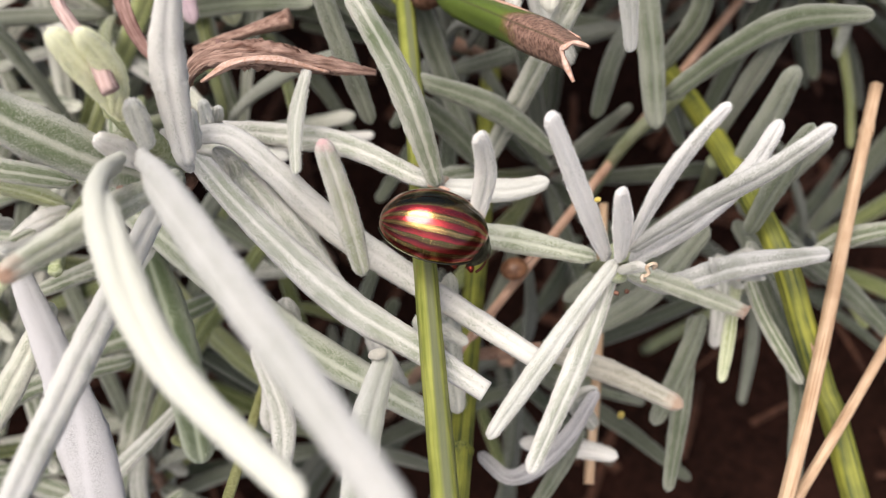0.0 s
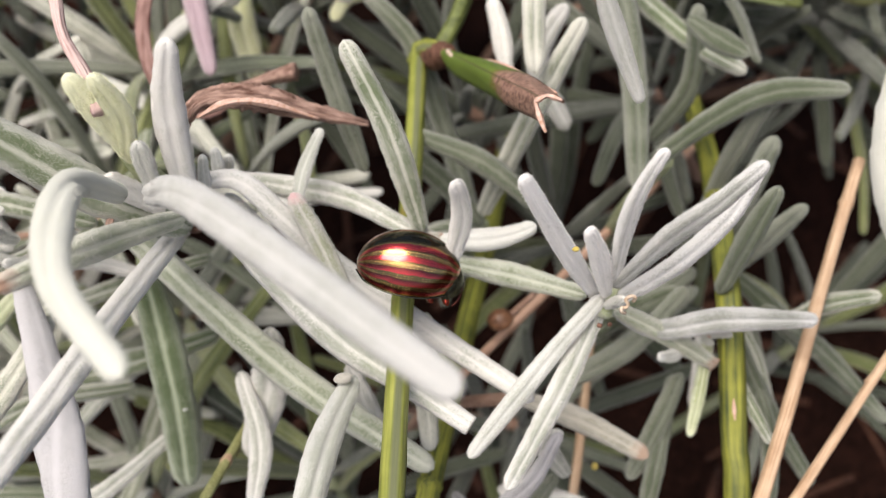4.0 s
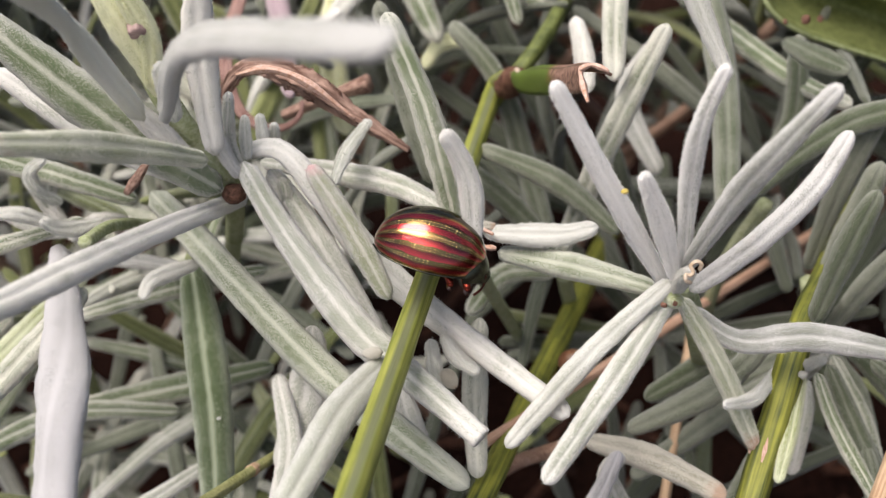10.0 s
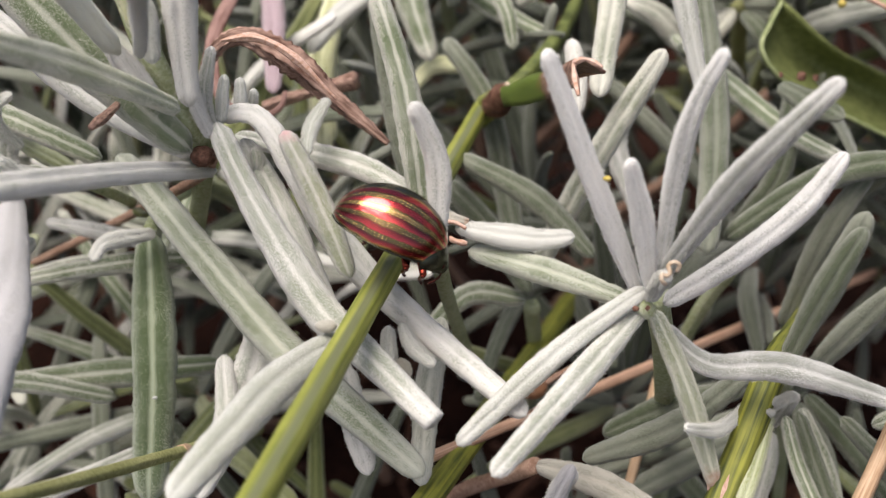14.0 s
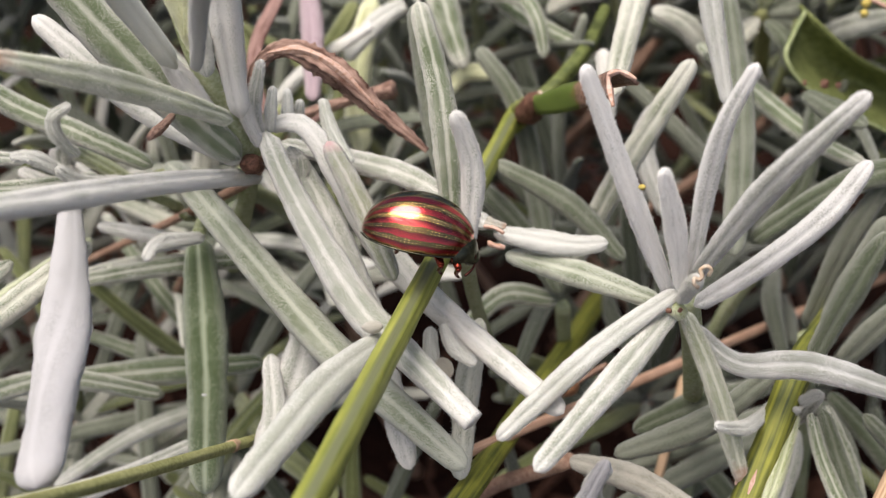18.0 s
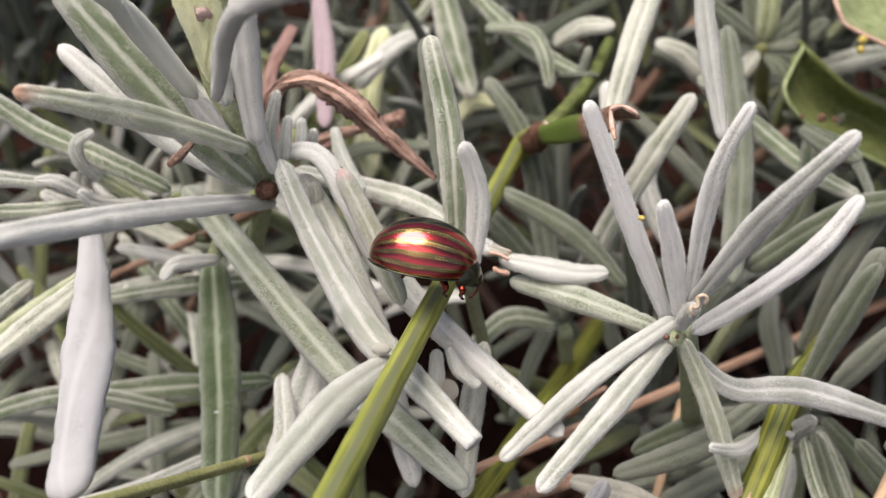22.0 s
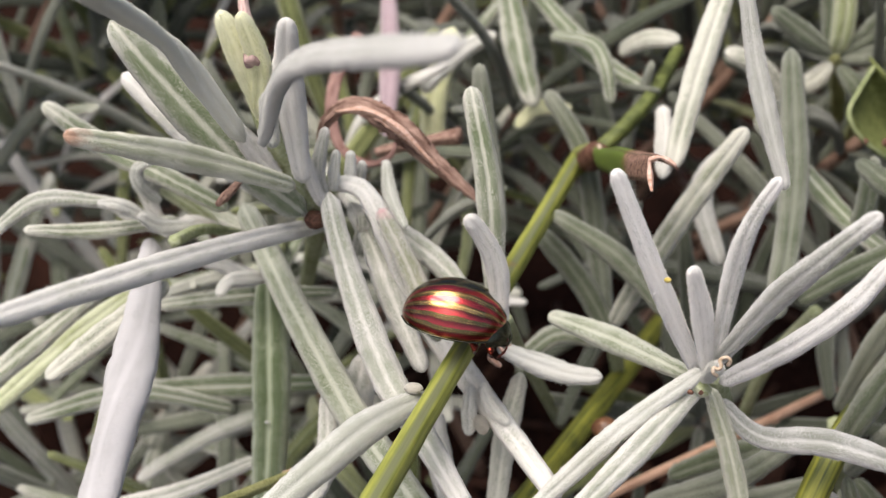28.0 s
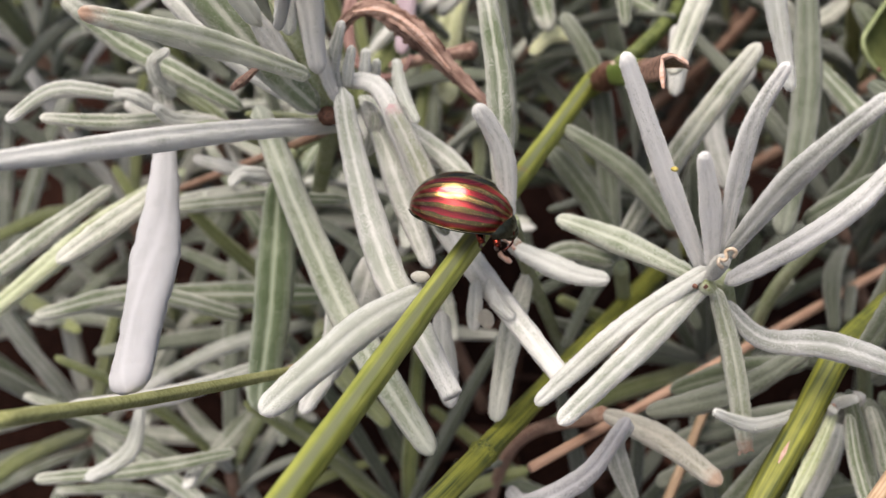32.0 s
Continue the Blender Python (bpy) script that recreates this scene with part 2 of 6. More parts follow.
# ---- builders (control points in millimetres) ----
def part(name, verts, faces, mat, parent, label="", uvs=None, smooth=True):
    me = bpy.data.meshes.new(name)
    me.from_pydata([tuple(v) for v in verts], [], faces)
    if uvs is not None:
        layer = me.uv_layers.new(name="UVMap")
        idx = np.empty(len(me.loops), dtype=np.int32)
        me.loops.foreach_get("vertex_index", idx)
        layer.data.foreach_set("uv", np.asarray(uvs, dtype=np.float32)[idx].ravel())
    me.polygons.foreach_set("use_smooth", [smooth] * len(me.polygons))
    me.materials.append(mat)
    ob = new(name, me)
    ob.parent = parent
    if label:
        ob["label"] = label
    return ob


def spline(pts, n, at=None):
    """A smooth line through the points, at even steps or at the given shares of its length."""
    p = np.asarray(pts, float)
    if len(p) == 2:
        p = np.array([p[0], (p[0] + p[1]) / 2, p[1]])
    ext = np.vstack([2 * p[0] - p[1], p, 2 * p[-1] - p[-2]])
    seg = np.linalg.norm(np.diff(p, axis=0), axis=1)
    s = np.r_[0, np.cumsum(seg)] / seg.sum()
    out = []
    for u in np.linspace(0, 1, n) if at is None else at:
        k = min(int(np.searchsorted(s, u, side="right")) - 1, len(p) - 2)
        f = (u - s[k]) / (s[k + 1] - s[k])
        a, b, c, d = ext[k : k + 4]
        out.append(0.5 * (2 * b + (c - a) * f + (2 * a - 5 * b + 4 * c - d) * f**2 + (3 * b - a - 3 * c + d) * f**3))
    return np.array(out)


def frames_along(line, face):
    """Tangent, side and normal at each station; the normal leans towards face."""
    tan = np.gradient(line, axis=0)
    tan /= np.linalg.norm(tan, axis=1)[:, None] + 1e-12
    nor = face - (tan @ face)[:, None] * tan
    nor /= np.linalg.norm(nor, axis=1)[:, None] + 1e-9
    for k in range(1, len(nor)):
        if nor[k] @ nor[k - 1] < 0:
            nor[k] = -nor[k]
    return tan, np.cross(tan, nor), nor


SKYWARD = np.array([0.05, -0.62, 0.78])
rng = np.random.default_rng(7)


def leaf_mesh(pts, width, twist=0.0, n=40, cut=False, thick=0.78, fuzz=0.024, face=SKYWARD, hairs=5600, foot=0.62, slim=0.38):
    """A narrow rolled-edge leaf: grooved above, blunt at the tip, slimmer at its foot; in metres."""
    line = spline(pts, n)
    length = np.linalg.norm(np.diff(line, axis=0), axis=1).sum()
    blunt = width * 0.5
    near = np.clip(blunt / length, 0.01, 0.3)
    v = np.r_[np.linspace(0, 1 - near, n - 8)[:-1], 1 - near * np.cos(np.linspace(0, math.pi / 2, 9))]
    line = spline(pts, n, v)
    tan, side, nor = frames_along(line, face)
    if twist:
        a = np.radians(twist) * v[:, None]
        side, nor = np.cos(a) * side + np.sin(a) * nor, np.cos(a) * nor - np.sin(a) * side
    length = np.linalg.norm(np.diff(line, axis=0), axis=1).sum()
    half = width / 2 * (foot + (1 - foot) * np.sin(np.clip(v / 0.62, 0, 1) * math.pi / 2)) * (1 - slim * np.clip((v - 0.45) / 0.55, 0, 1) ** 1.7)
    from_tip = (1 - v) * length
    if not cut:
        half = half * np.sqrt(np.clip(1 - (1 - np.clip(from_tip / blunt, 0, 1)) ** 2, 0.003, 1))
    half = half * np.sqrt(np.clip(1 - (1 - np.clip(v * length / (width * 0.45), 0.03, 1)) ** 2, 0, 1))
    half *= 1 + 0.05 * np.sin(v * 9 + rng.uniform(0, 6))
    xs = np.r_[np.linspace(-1, 1, 11), np.linspace(0.82, -0.82, 7)]
    top = np.arange(18) < 11
    zs = np.where(top, 0.52 * np.sqrt(np.clip(1 - xs**2, 0, 1)) - 0.15 * np.exp(-((xs / 0.2) ** 2)), -0.42 * np.sqrt(np.clip(1 - xs**2, 0, 1)))
    zs[xs == -1] = zs[xs == 1] = 0
    ring = line[:, None] + half[:, None, None] * (side[:, None] * xs[None, :, None] + nor[:, None] * zs[None, :, None] * thick * 1.6)
    ring = ring + rng.normal(0, fuzz, ring.shape) * (half * np.clip(from_tip / (blunt * 2) - 0.3, 0, 1))[:, None, None]
    m = len(xs)
    verts = np.vstack([ring.reshape(-1, 3), line[:1], line[-1:]]) / 1000
    uvs = np.vstack([np.stack([np.broadcast_to(xs / 2 + 0.5, (n, m)), np.broadcast_to(v[:, None], (n, m))], -1).reshape(-1, 2), [[0.5, 0]], [[0.5, 1]]])
    faces = [(i * m + j, i * m + (j + 1) % m, (i + 1) * m + (j + 1) % m, (i + 1) * m + j) for i in range(n - 1) for j in range(m)]
    faces += [(n * m, (j + 1) % m, j) for j in range(m)] + [(n * m + 1, (n - 1) * m + j, (n - 1) * m + (j + 1) % m) for j in range(m)]
    if hairs:
        # single hairs stand off the felt, most of all along the rolled edges
        share = np.diff(v) * (half[:-1] + half[1:])
        i = rng.choice(n - 1, hairs, p=share / share.sum())
        j = np.where(rng.random(hairs) < 0.45, rng.choice([0, 1, 9, 10, 11, 17], hairs), rng.integers(0, m, hairs))
        f1, f2 = rng.random((hairs, 1)), rng.random((hairs, 1))
        j2 = (j + 1) % m
        root = (ring[i, j] * (1 - f1) + ring[i + 1, j] * f1) * (1 - f2) + (ring[i, j2] * (1 - f1) + ring[i + 1, j2] * f1) * f2
        out = root - line[i] * (1 - f1) - line[i + 1] * f1
        out /= np.linalg.norm(out, axis=1)[:, None] + 1e-6
        way = out + rng.normal(0, 0.7, (hairs, 3))
        way /= np.linalg.norm(way, axis=1)[:, None]
        across = np.cross(way, rng.normal(0, 1, (hairs, 3)))
        across /= np.linalg.norm(across, axis=1)[:, None] + 1e-6
        tip = root + way * rng.uniform(0.06, 0.22, (hairs, 1))
        base = len(verts)
        tri = np.stack([root - across * 0.016, root + across * 0.016, tip], 1).reshape(-1, 3) / 1000
        verts = np.vstack([verts, tri])
        uvs = np.vstack([uvs, np.repeat(np.stack([np.full(hairs, 0.5), v[i]], 1), 3, axis=0)])
        faces += [(base + 3 * k, base + 3 * k + 1, base + 3 * k + 2) for k in range(hairs)]
    return verts, faces, uvs


def tube_mesh(pts, width, n=30, m=20, taper=0.85, ridge=0.06, flat=1.0, girth=None, spin=0.0, lumps=0.02):
    """A stalk along the points; girth gives its share of the width at even steps, spin winds its ridges."""
    line = spline(pts, n)
    tan, side, nor = frames_along(line, SKYWARD)
    a = np.linspace(0, 2 * math.pi, m, endpoint=False)
    along = np.linspace(1, taper, n) if girth is None else np.interp(np.linspace(0, 1, n), np.linspace(0, 1, len(girth)), girth)
    wind = spin * np.linspace(0, 1, n)[:, None]
    r = width / 2 * along[:, None] * (1 + ridge * np.cos(a[None] * 5 + wind) + ridge * 0.5 * np.cos(a[None] * 9 - wind * 2)) * (1 + rng.normal(0, lumps, (n, m)))
    ring = line[:, None] + r[..., None] * (side[:, None] * np.cos(a)[None, :, None] + flat * nor[:, None] * np.sin(a)[None, :, None])
    verts = np.vstack([ring.reshape(-1, 3), line[:1], line[-1:]]) / 1000
    v = np.linspace(0, 1, n)
    uvs = np.vstack([np.stack([np.broadcast_to(a / 6.283, (n, m)), np.broadcast_to(v[:, None], (n, m))], -1).reshape(-1, 2), [[0.5, 0]], [[0.5, 1]]])
    faces = [(i * m + j, i * m + (j + 1) % m, (i + 1) * m + (j + 1) % m, (i + 1) * m + j) for i in range(n - 1) for j in range(m)]
    faces += [(n * m, (j + 1) % m, j) for j in range(m)] + [(n * m + 1, (n - 1) * m + j, (n - 1) * m + (j + 1) % m) for j in range(m)]
    return verts, faces, uvs


def plant(name, at, label, category, group=""):
    ob = tagged(new(name), label, category, group)
    ob.location = Vector(at) / 1000
    return ob


def leaf(thing, width, pts, mat, part_name="leaf", label="", **kw):
    """A leaf whose origin is its foot, so that it can sway about it."""
    v, f, uv = leaf_mesh(pts, width, **kw)
    foot = np.array(pts[0]) / 1000
    ob = part(part_name, v - foot, f, mat, thing, label, uv)
    ob.location = Vector(foot) - thing.location
    return ob


def stem(thing, part_name, width, pts, mat, label="", **kw):
    v, f, uv = tube_mesh(pts, width, **kw)
    return part(part_name, v - np.array(thing.location), f, mat, thing, label, uv)


def blade(thing, near, middle, far, mat, part_name="leaf_blade", label="", thick=0.3, rim=None):
    """A broad leaf bent like a trough between two edges, with its own thickness and a rounded rim."""
    n, m = 36, 15
    a, b, c = (spline(p, n) for p in (near, middle, far))
    u = np.linspace(0, 1, m)[None, :, None]
    sheet = a[:, None] * (1 - u) * (1 - 2 * u) + b[:, None] * 4 * u * (1 - u) + c[:, None] * u * (2 * u - 1)
    wave = 0.12 * np.sin(np.linspace(0, 11, n))[:, None] * np.cos(np.linspace(0, 7, m))[None]
    du, dv = np.gradient(sheet, axis=1), np.gradient(sheet, axis=0)
    nor = np.cross(du, dv)
    nor /= np.linalg.norm(nor, axis=2)[..., None] + 1e-9
    up = sheet + nor * (thick / 2 + wave[..., None])
    low = sheet - nor * (thick / 2 - wave[..., None])
    verts = np.vstack([up.reshape(-1, 3), low.reshape(-1, 3)]) / 1000
    k = n * m
    faces = []
    for i in range(n - 1):
        for j in range(m - 1):
            q = (i * m + j, i * m + j + 1, (i + 1) * m + j + 1, (i + 1) * m + j)
            faces += [q, tuple(k + e for e in q[::-1])]
    edge = [i * m for i in range(n)] + [(n - 1) * m + j for j in range(1, m)] + [i * m + m - 1 for i in range(n - 2, -1, -1)] + [j for j in range(m - 2, 0, -1)]
    faces += [(p, q, k + q, k + p) for p, q in zip(edge, edge[1:] + edge[:1])]
    uv = np.stack(np.broadcast_arrays(np.linspace(0, 1, m)[None], np.linspace(0, 1, n)[:, None]), -1).reshape(-1, 2)
    ob = part(part_name, verts - np.array(thing.location), faces, mat, thing, label, np.vstack([uv, uv]))
    if rim:
        v, f, uv = tube_mesh(a[:: 4], thick * 1.6, n=40, m=8, taper=0.9, ridge=0.03)
        part("rim", v - np.array(thing.location), f, rim, ob, "thin pale rim", uv)
    return ob


# ---- ground ----
def ground_sheet():
    xs = np.r_[-400, -40, -4, np.linspace(-0.6, 0.6, 61), 4, 40, 400]
    m = len(xs)
    verts = [(x, y, 0.006 * noise.noise((x * 14, y * 14, 0)) + 0.003 * noise.noise((x * 60, y * 60, 3)) if abs(x) < 1 and abs(y) < 1 else 0.0) for y in xs for x in xs]
    faces = [(i * m + j, i * m + j + 1, (i + 1) * m + j + 1, (i + 1) * m + j) for i in range(m - 1) for j in range(m - 1)]
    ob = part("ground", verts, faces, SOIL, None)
    tagged(ob, "dark reddish-brown garden soil under the plants", "ground", kind="structure")


ground_sheet()

# ---- lavender ----

whorl = plant("lavender_sprig", (15.9, 2.1, 94.7), "grey felted lavender sprig with leaves spread in a whorl", "lavender", "lavender sprigs")
stem(whorl, "stem", 1.73, [(15.9, 2.1, 94.7), (18.1, 5.4, 84.8), (21.2, 12.3, 65.4), (24.1, 19.2, 38.4)], STEM_PALE)
leaf_ra = leaf(whorl, 1.61, [(14.6, 1.5, 95.2), (10.9, 1.9, 104.6), (7.5, 3.1, 113.4)], FELT_LIT)
leaf_rg = leaf(whorl, 1.55, [(15.1, 0.6, 96.6), (14.1, 0.9, 102.1), (12.8, 0.9, 107.1)], FELT_LIT)
leaf_rb = leaf(whorl, 1.42, [(15.7, 1.1, 97.2), (15.8, 1.4, 105.2), (16.3, 1.4, 110.2), (17.7, 1.8, 114.2)], FELT_LIT)
leaf_rc = leaf(whorl, 1.76, [(15.7, 1.0, 97.1), (18.7, -0.4, 105.5), (20.9, -1.5, 110.4), (23.6, -1.5, 114.3)], FELT_GREY)
leaf_rd = leaf(whorl, 1.75, [(16.3, 1.1, 94.7), (20.4, 1.0, 98.7), (24.3, 2.2, 102.0), (27.2, 4.3, 105.0)], FELT_GREY)
leaf(whorl, 1.18, [(15.1, 0.1, 96.0), (15.3, -0.9, 98.4), (15.7, -1.4, 99.7)], FELT, label="small leaf with a curled dry tip")
stem(whorl, "dry_tip", 0.27, [(15.3, -2.6, 99.8), (15.0, -2.7, 100.2), (15.0, -2.5, 100.5), (15.3, -2.5, 100.4), (15.5, -2.4, 100.6), (15.4, -2.1, 100.9), (15.8, -2.0, 101.1), (16.1, -2.1, 100.9), (16.0, -2.1, 100.4)], CREAM, label="curled cream dry leaf edge", taper=1.0)
stem(whorl, "node", 1.21, [(14.5, 0.5, 95.5), (14.8, 0.0, 95.4), (15.2, -0.0, 94.9)], FELT_OLIVE, label="pale node with brown scars")
stem(whorl, "scar", 0.35, [(13.7, -1.9, 97.1), (13.9, -2.1, 97.2)], PAPERY)
stem(whorl, "scar", 0.35, [(14.4, -2.1, 97.4), (14.6, -2.2, 97.3)], PAPERY)
leaf_rl = leaf(whorl, 1.66, [(14.9, 0.8, 96.4), (9.0, -3.2, 94.6), (2.3, -7.6, 90.5)], FELT_PALE)
leaf_re = leaf(whorl, 1.93, [(15.1, 1.1, 94.7), (10.0, -5.5, 94.3), (4.3, -12.3, 93.2)], FELT)
leaf_rf = leaf(whorl, 1.75, [(15.6, 0.8, 94.4), (18.1, -1.3, 89.3), (20.8, -3.8, 81.9)], FELT_TIP, label="leaf with a torn brown end", cut=True)
tv, tf, tuv = tube_mesh([(21.43, -3.65, 81.77), (21.05, -3.65, 82.02), (20.82, -3.86, 81.67), (20.50, -3.85, 81.89), (20.35, -4.08, 81.46)], 0.32, n=24, m=8, ridge=0.1, girth=[0.5, 1, 0.7, 1.1, 0.5])
part("torn_edge", tv - np.array(leaf_rf.location + whorl.location), tf, TORN, leaf_rf, "ragged pinkish torn end", tuv)
leaf(whorl, 2.01, [(14.2, 2.4, 93.8), (8.6, 5.5, 93.8), (3.3, 8.2, 93.4)], FELT_MOSS)
leaf_rr = leaf(whorl, 2.08, [(16.3, 1.3, 92.5), (19.6, -0.4, 90.3), (24.8, -1.2, 90.6), (33.0, -2.3, 87.9)], FELT_GREY)
sprigl = plant("lavender_sprig", (-15.0, 14.2, 99.7), "grey lavender sprig of long drooping felted leaves", "lavender", "lavender sprigs")
stem(sprigl, "stem", 0.85, [(-15.0, 14.2, 99.7), (-16.1, 15.2, 95.8), (-19.7, 18.5, 91.1), (-25.7, 23.4, 84.5), (-39.9, 32.6, 70.7)], STEM_RED, label="reddish woody stem")
leaf_m2 = leaf(sprigl, 2.30, [(-14.8, 14.2, 101.0), (-11.7, 13.0, 101.9), (-9.1, 10.7, 99.1), (-6.1, 8.0, 94.6), (-1.7, 3.9, 92.0), (6.8, -5.9, 91.3)], FELT)
leaf_m3 = leaf(sprigl, 2.54, [(-14.4, 12.0, 102.0), (-12.8, 9.1, 99.7), (-10.0, 4.7, 96.9), (-7.0, 0.7, 94.4), (-3.4, -3.3, 93.4), (0.5, -8.0, 92.7)], FELT, cut=True)
leaf_lb = leaf(sprigl, 2.88, [(-23.6, 17.6, 95.1), (-20.1, 13.2, 94.7), (-15.3, 7.6, 92.8), (-9.7, 2.0, 89.8), (-3.6, -3.0, 87.4), (0.3, -5.7, 85.3)], FELT_MOSS)
leaf_m0 = leaf(sprigl, 1.96, [(-14.3, 17.3, 97.2), (-8.6, 15.2, 97.1), (-3.6, 13.0, 96.9), (0.9, 9.6, 95.9), (2.2, 9.2, 95.6)], FELT)
strip = leaf(sprigl, 0.96, [(0.9, 10.0, 95.6), (2.2, 8.9, 95.8), (3.3, 8.7, 95.6)], FELT_TAN, label="torn strip of leaf", cut=True, hairs=400)
leaf_m1 = leaf(sprigl, 1.8, [(2.4, 8.7, 95.2), (5.6, 7.6, 95.2), (8.2, 7.1, 95.1), (10.8, 7.2, 95.2)], FELT_PALE)
torn_a = stem(sprigl, "torn_edge", 0.43, [(2.0, 7.8, 95.0), (2.3, 7.4, 95.0), (3.2, 7.2, 94.9)], TORN, label="pinkish torn leaf edge", girth=[0.6, 1, 0.8, 1.1, 0.7])
torn_b = stem(sprigl, "torn_edge", 0.30, [(1.7, 8.6, 95.8), (2.4, 8.2, 96.0), (3.1, 7.7, 95.9)], TORN, label="pinkish torn leaf edge")
leaf_p = leaf(sprigl, 1.91, [(-4.8, 2.7, 95.7), (-7.1, 6.6, 99.1), (-9.6, 9.9, 102.7)], FELT_PINK, label="leaf with a pinkish tip")
leaf_m4 = leaf(sprigl, 1.13, [(-7.9, 9.0, 101.4), (-8.4, 13.5, 101.1), (-8.1, 18.0, 100.9)], FELT_PALE)
leaf(sprigl, 2.17, [(-13.1, 13.9, 99.3), (-11.2, 11.4, 97.4), (-9.0, 7.4, 95.1), (-6.1, 2.7, 91.9)], FELT)
leaf(sprigl, 2.03, [(-15.8, 15.8, 95.1), (-20.7, 2.7, 104.3), (-28.0, -16.9, 116.8)], FELT)
leaf(sprigl, 1.02, [(-14.7, 12.2, 101.1), (-15.1, 12.8, 103.8), (-14.4, 14.0, 107.0)], FELT)
leaf(sprigl, 1.02, [(-14.7, 11.3, 101.2), (-15.4, 11.7, 103.0), (-16.0, 12.6, 105.3)], FELT)
leaf(sprigl, 1.23, [(-15.9, 13.0, 98.2), (-15.2, 12.4, 98.8)], DEAD, label="small dark brown dead stub")
leaf(sprigl, 1.06, [(-12.7, 11.8, 95.4), (-11.9, 12.0, 98.3), (-12.1, 12.9, 99.3)], FELT)
stem(sprigl, "bud_scale", 1.48, [(-16.3, 12.1, 98.9), (-15.6, 11.6, 99.4), (-14.9, 11.9, 99.1)], PAPERY, label="dark red-brown node scale", girth=[0.5, 1, 1, 0.6])
leaf(sprigl, 0.95, [(-14.2, 12.7, 101.5), (-14.0, 13.4, 103.3), (-13.8, 14.2, 104.6)], FELT_PALE, label="small white budding leaf", hairs=900, foot=0.8)
leaf(sprigl, 1.00, [(-13.1, 14.2, 100.6), (-13.0, 14.8, 102.4), (-13.0, 15.4, 103.6)], FELT_PALE, label="small white budding leaf", hairs=900, foot=0.8)
leaf(sprigl, 0.85, [(-12.5, 15.0, 100.4), (-12.2, 15.0, 101.9), (-12.0, 15.0, 102.9)], FELT_PALE, label="small white budding leaf", hairs=900, foot=0.8)
shoot = plant("lavender_shoot", (-19.9, 14.7, 111.8), "upright grey-green lavender shoot with pale tip leaves", "lavender", "lavender sprigs")
stem(shoot, "stem", 1.72, [(-19.9, 14.7, 111.8), (-18.1, 12.5, 106.5), (-16.2, 12.9, 100.6), (-16.6, 16.0, 95.5), (-21.6, 25.6, 77.1)], STEM_PALE, label="pale yellow-green stem")
leaf(shoot, 3.44, [(-16.4, 11.4, 100.1), (-20.8, 11.0, 105.9), (-25.6, 12.4, 111.5), (-29.5, 14.0, 116.1)], FELT_GREEN)
leaf(shoot, 2.28, [(-16.6, 13.2, 98.5), (-23.5, 15.5, 101.3), (-27.7, 17.0, 104.5), (-31.9, 18.7, 107.9)], FELT)
leaf_lt = leaf(shoot, 2.06, [(-16.1, 9.2, 105.0), (-19.6, 6.1, 108.8), (-23.3, 2.8, 112.4), (-27.8, -1.2, 116.3)], FELT_TIP, label="leaf with a brown cut tip")
leaf_lu = leaf(shoot, 2.32, [(-15.6, 10.0, 104.7), (-15.6, 11.8, 109.4), (-15.3, 13.2, 113.6), (-14.3, 14.0, 118.4)], FELT)
leaf(shoot, 1.99, [(-18.4, 12.2, 108.6), (-19.4, 12.6, 113.0), (-20.9, 13.4, 117.7)], FELT_YELLOW, label="young yellow-green leaf")
leaf(shoot, 1.73, [(-18.9, 12.0, 109.7), (-18.2, 12.2, 113.7), (-19.2, 12.7, 118.1)], FELT_YELLOW, label="young yellow-green leaf")
leaf(shoot, 1.43, [(-17.5, 9.8, 108.2), (-17.6, 10.6, 110.5), (-17.7, 11.1, 112.4)], FELT_PALE)
leaf(shoot, 1.63, [(-17.6, 10.6, 104.2), (-19.4, 10.9, 107.0), (-20.6, 10.8, 109.5)], FELT)
leaf_n1 = leaf(shoot, 2.40, [(-17.8, 8.4, 109.8), (-12.8, -1.6, 121.6), (-1.9, -21.9, 134.0)], FELT_WHITE, label="long leaf reaching out of the plant")
leaf_n2 = leaf(shoot, 2.31, [(-19.2, 8.7, 109.6), (-21.6, 4.4, 118.1), (-21.8, -6.1, 125.6), (-18.4, -15.5, 131.1)], FELT_CREAM)
leaf(shoot, 2.11, [(-24.4, 16.1, 95.9), (-30.4, 17.8, 98.0), (-35.5, 19.2, 99.7), (-40.4, 20.1, 103.4)], FELT_GREEN)
hang = plant("lavender_leaf_sprig", (-26.5, 8.5, 99.2), "lavender sprig with broad pale hanging leaves", "lavender", "lavender sprigs")
stem(hang, "stem", 1.01, [(-26.5, 8.5, 99.2), (-25.8, 13.8, 95.6), (-24.5, 21.6, 87.4)], STEM_PALE)
leaf_hg = leaf(hang, 3.60, [(-29.9, 12.0, 95.9), (-26.6, -1.5, 97.3), (-24.4, -17.3, 98.0)], FELT_LILAC, face=(0.15, -1.0, 0.0), foot=0.42, slim=0.08)
leaf(hang, 2.12, [(-28.0, 8.6, 94.3), (-31.3, 4.0, 93.7), (-35.5, -1.0, 92.7)], FELT_GREEN)
leaf(hang, 1.42, [(-31.5, 17.4, 92.4), (-32.5, 18.9, 94.3), (-31.6, 19.5, 96.2), (-30.5, 19.3, 97.2)], FELT)
leaf(hang, 1.24, [(-31.3, 17.3, 92.2), (-32.5, 18.6, 93.9), (-33.5, 19.6, 95.1)], FELT)
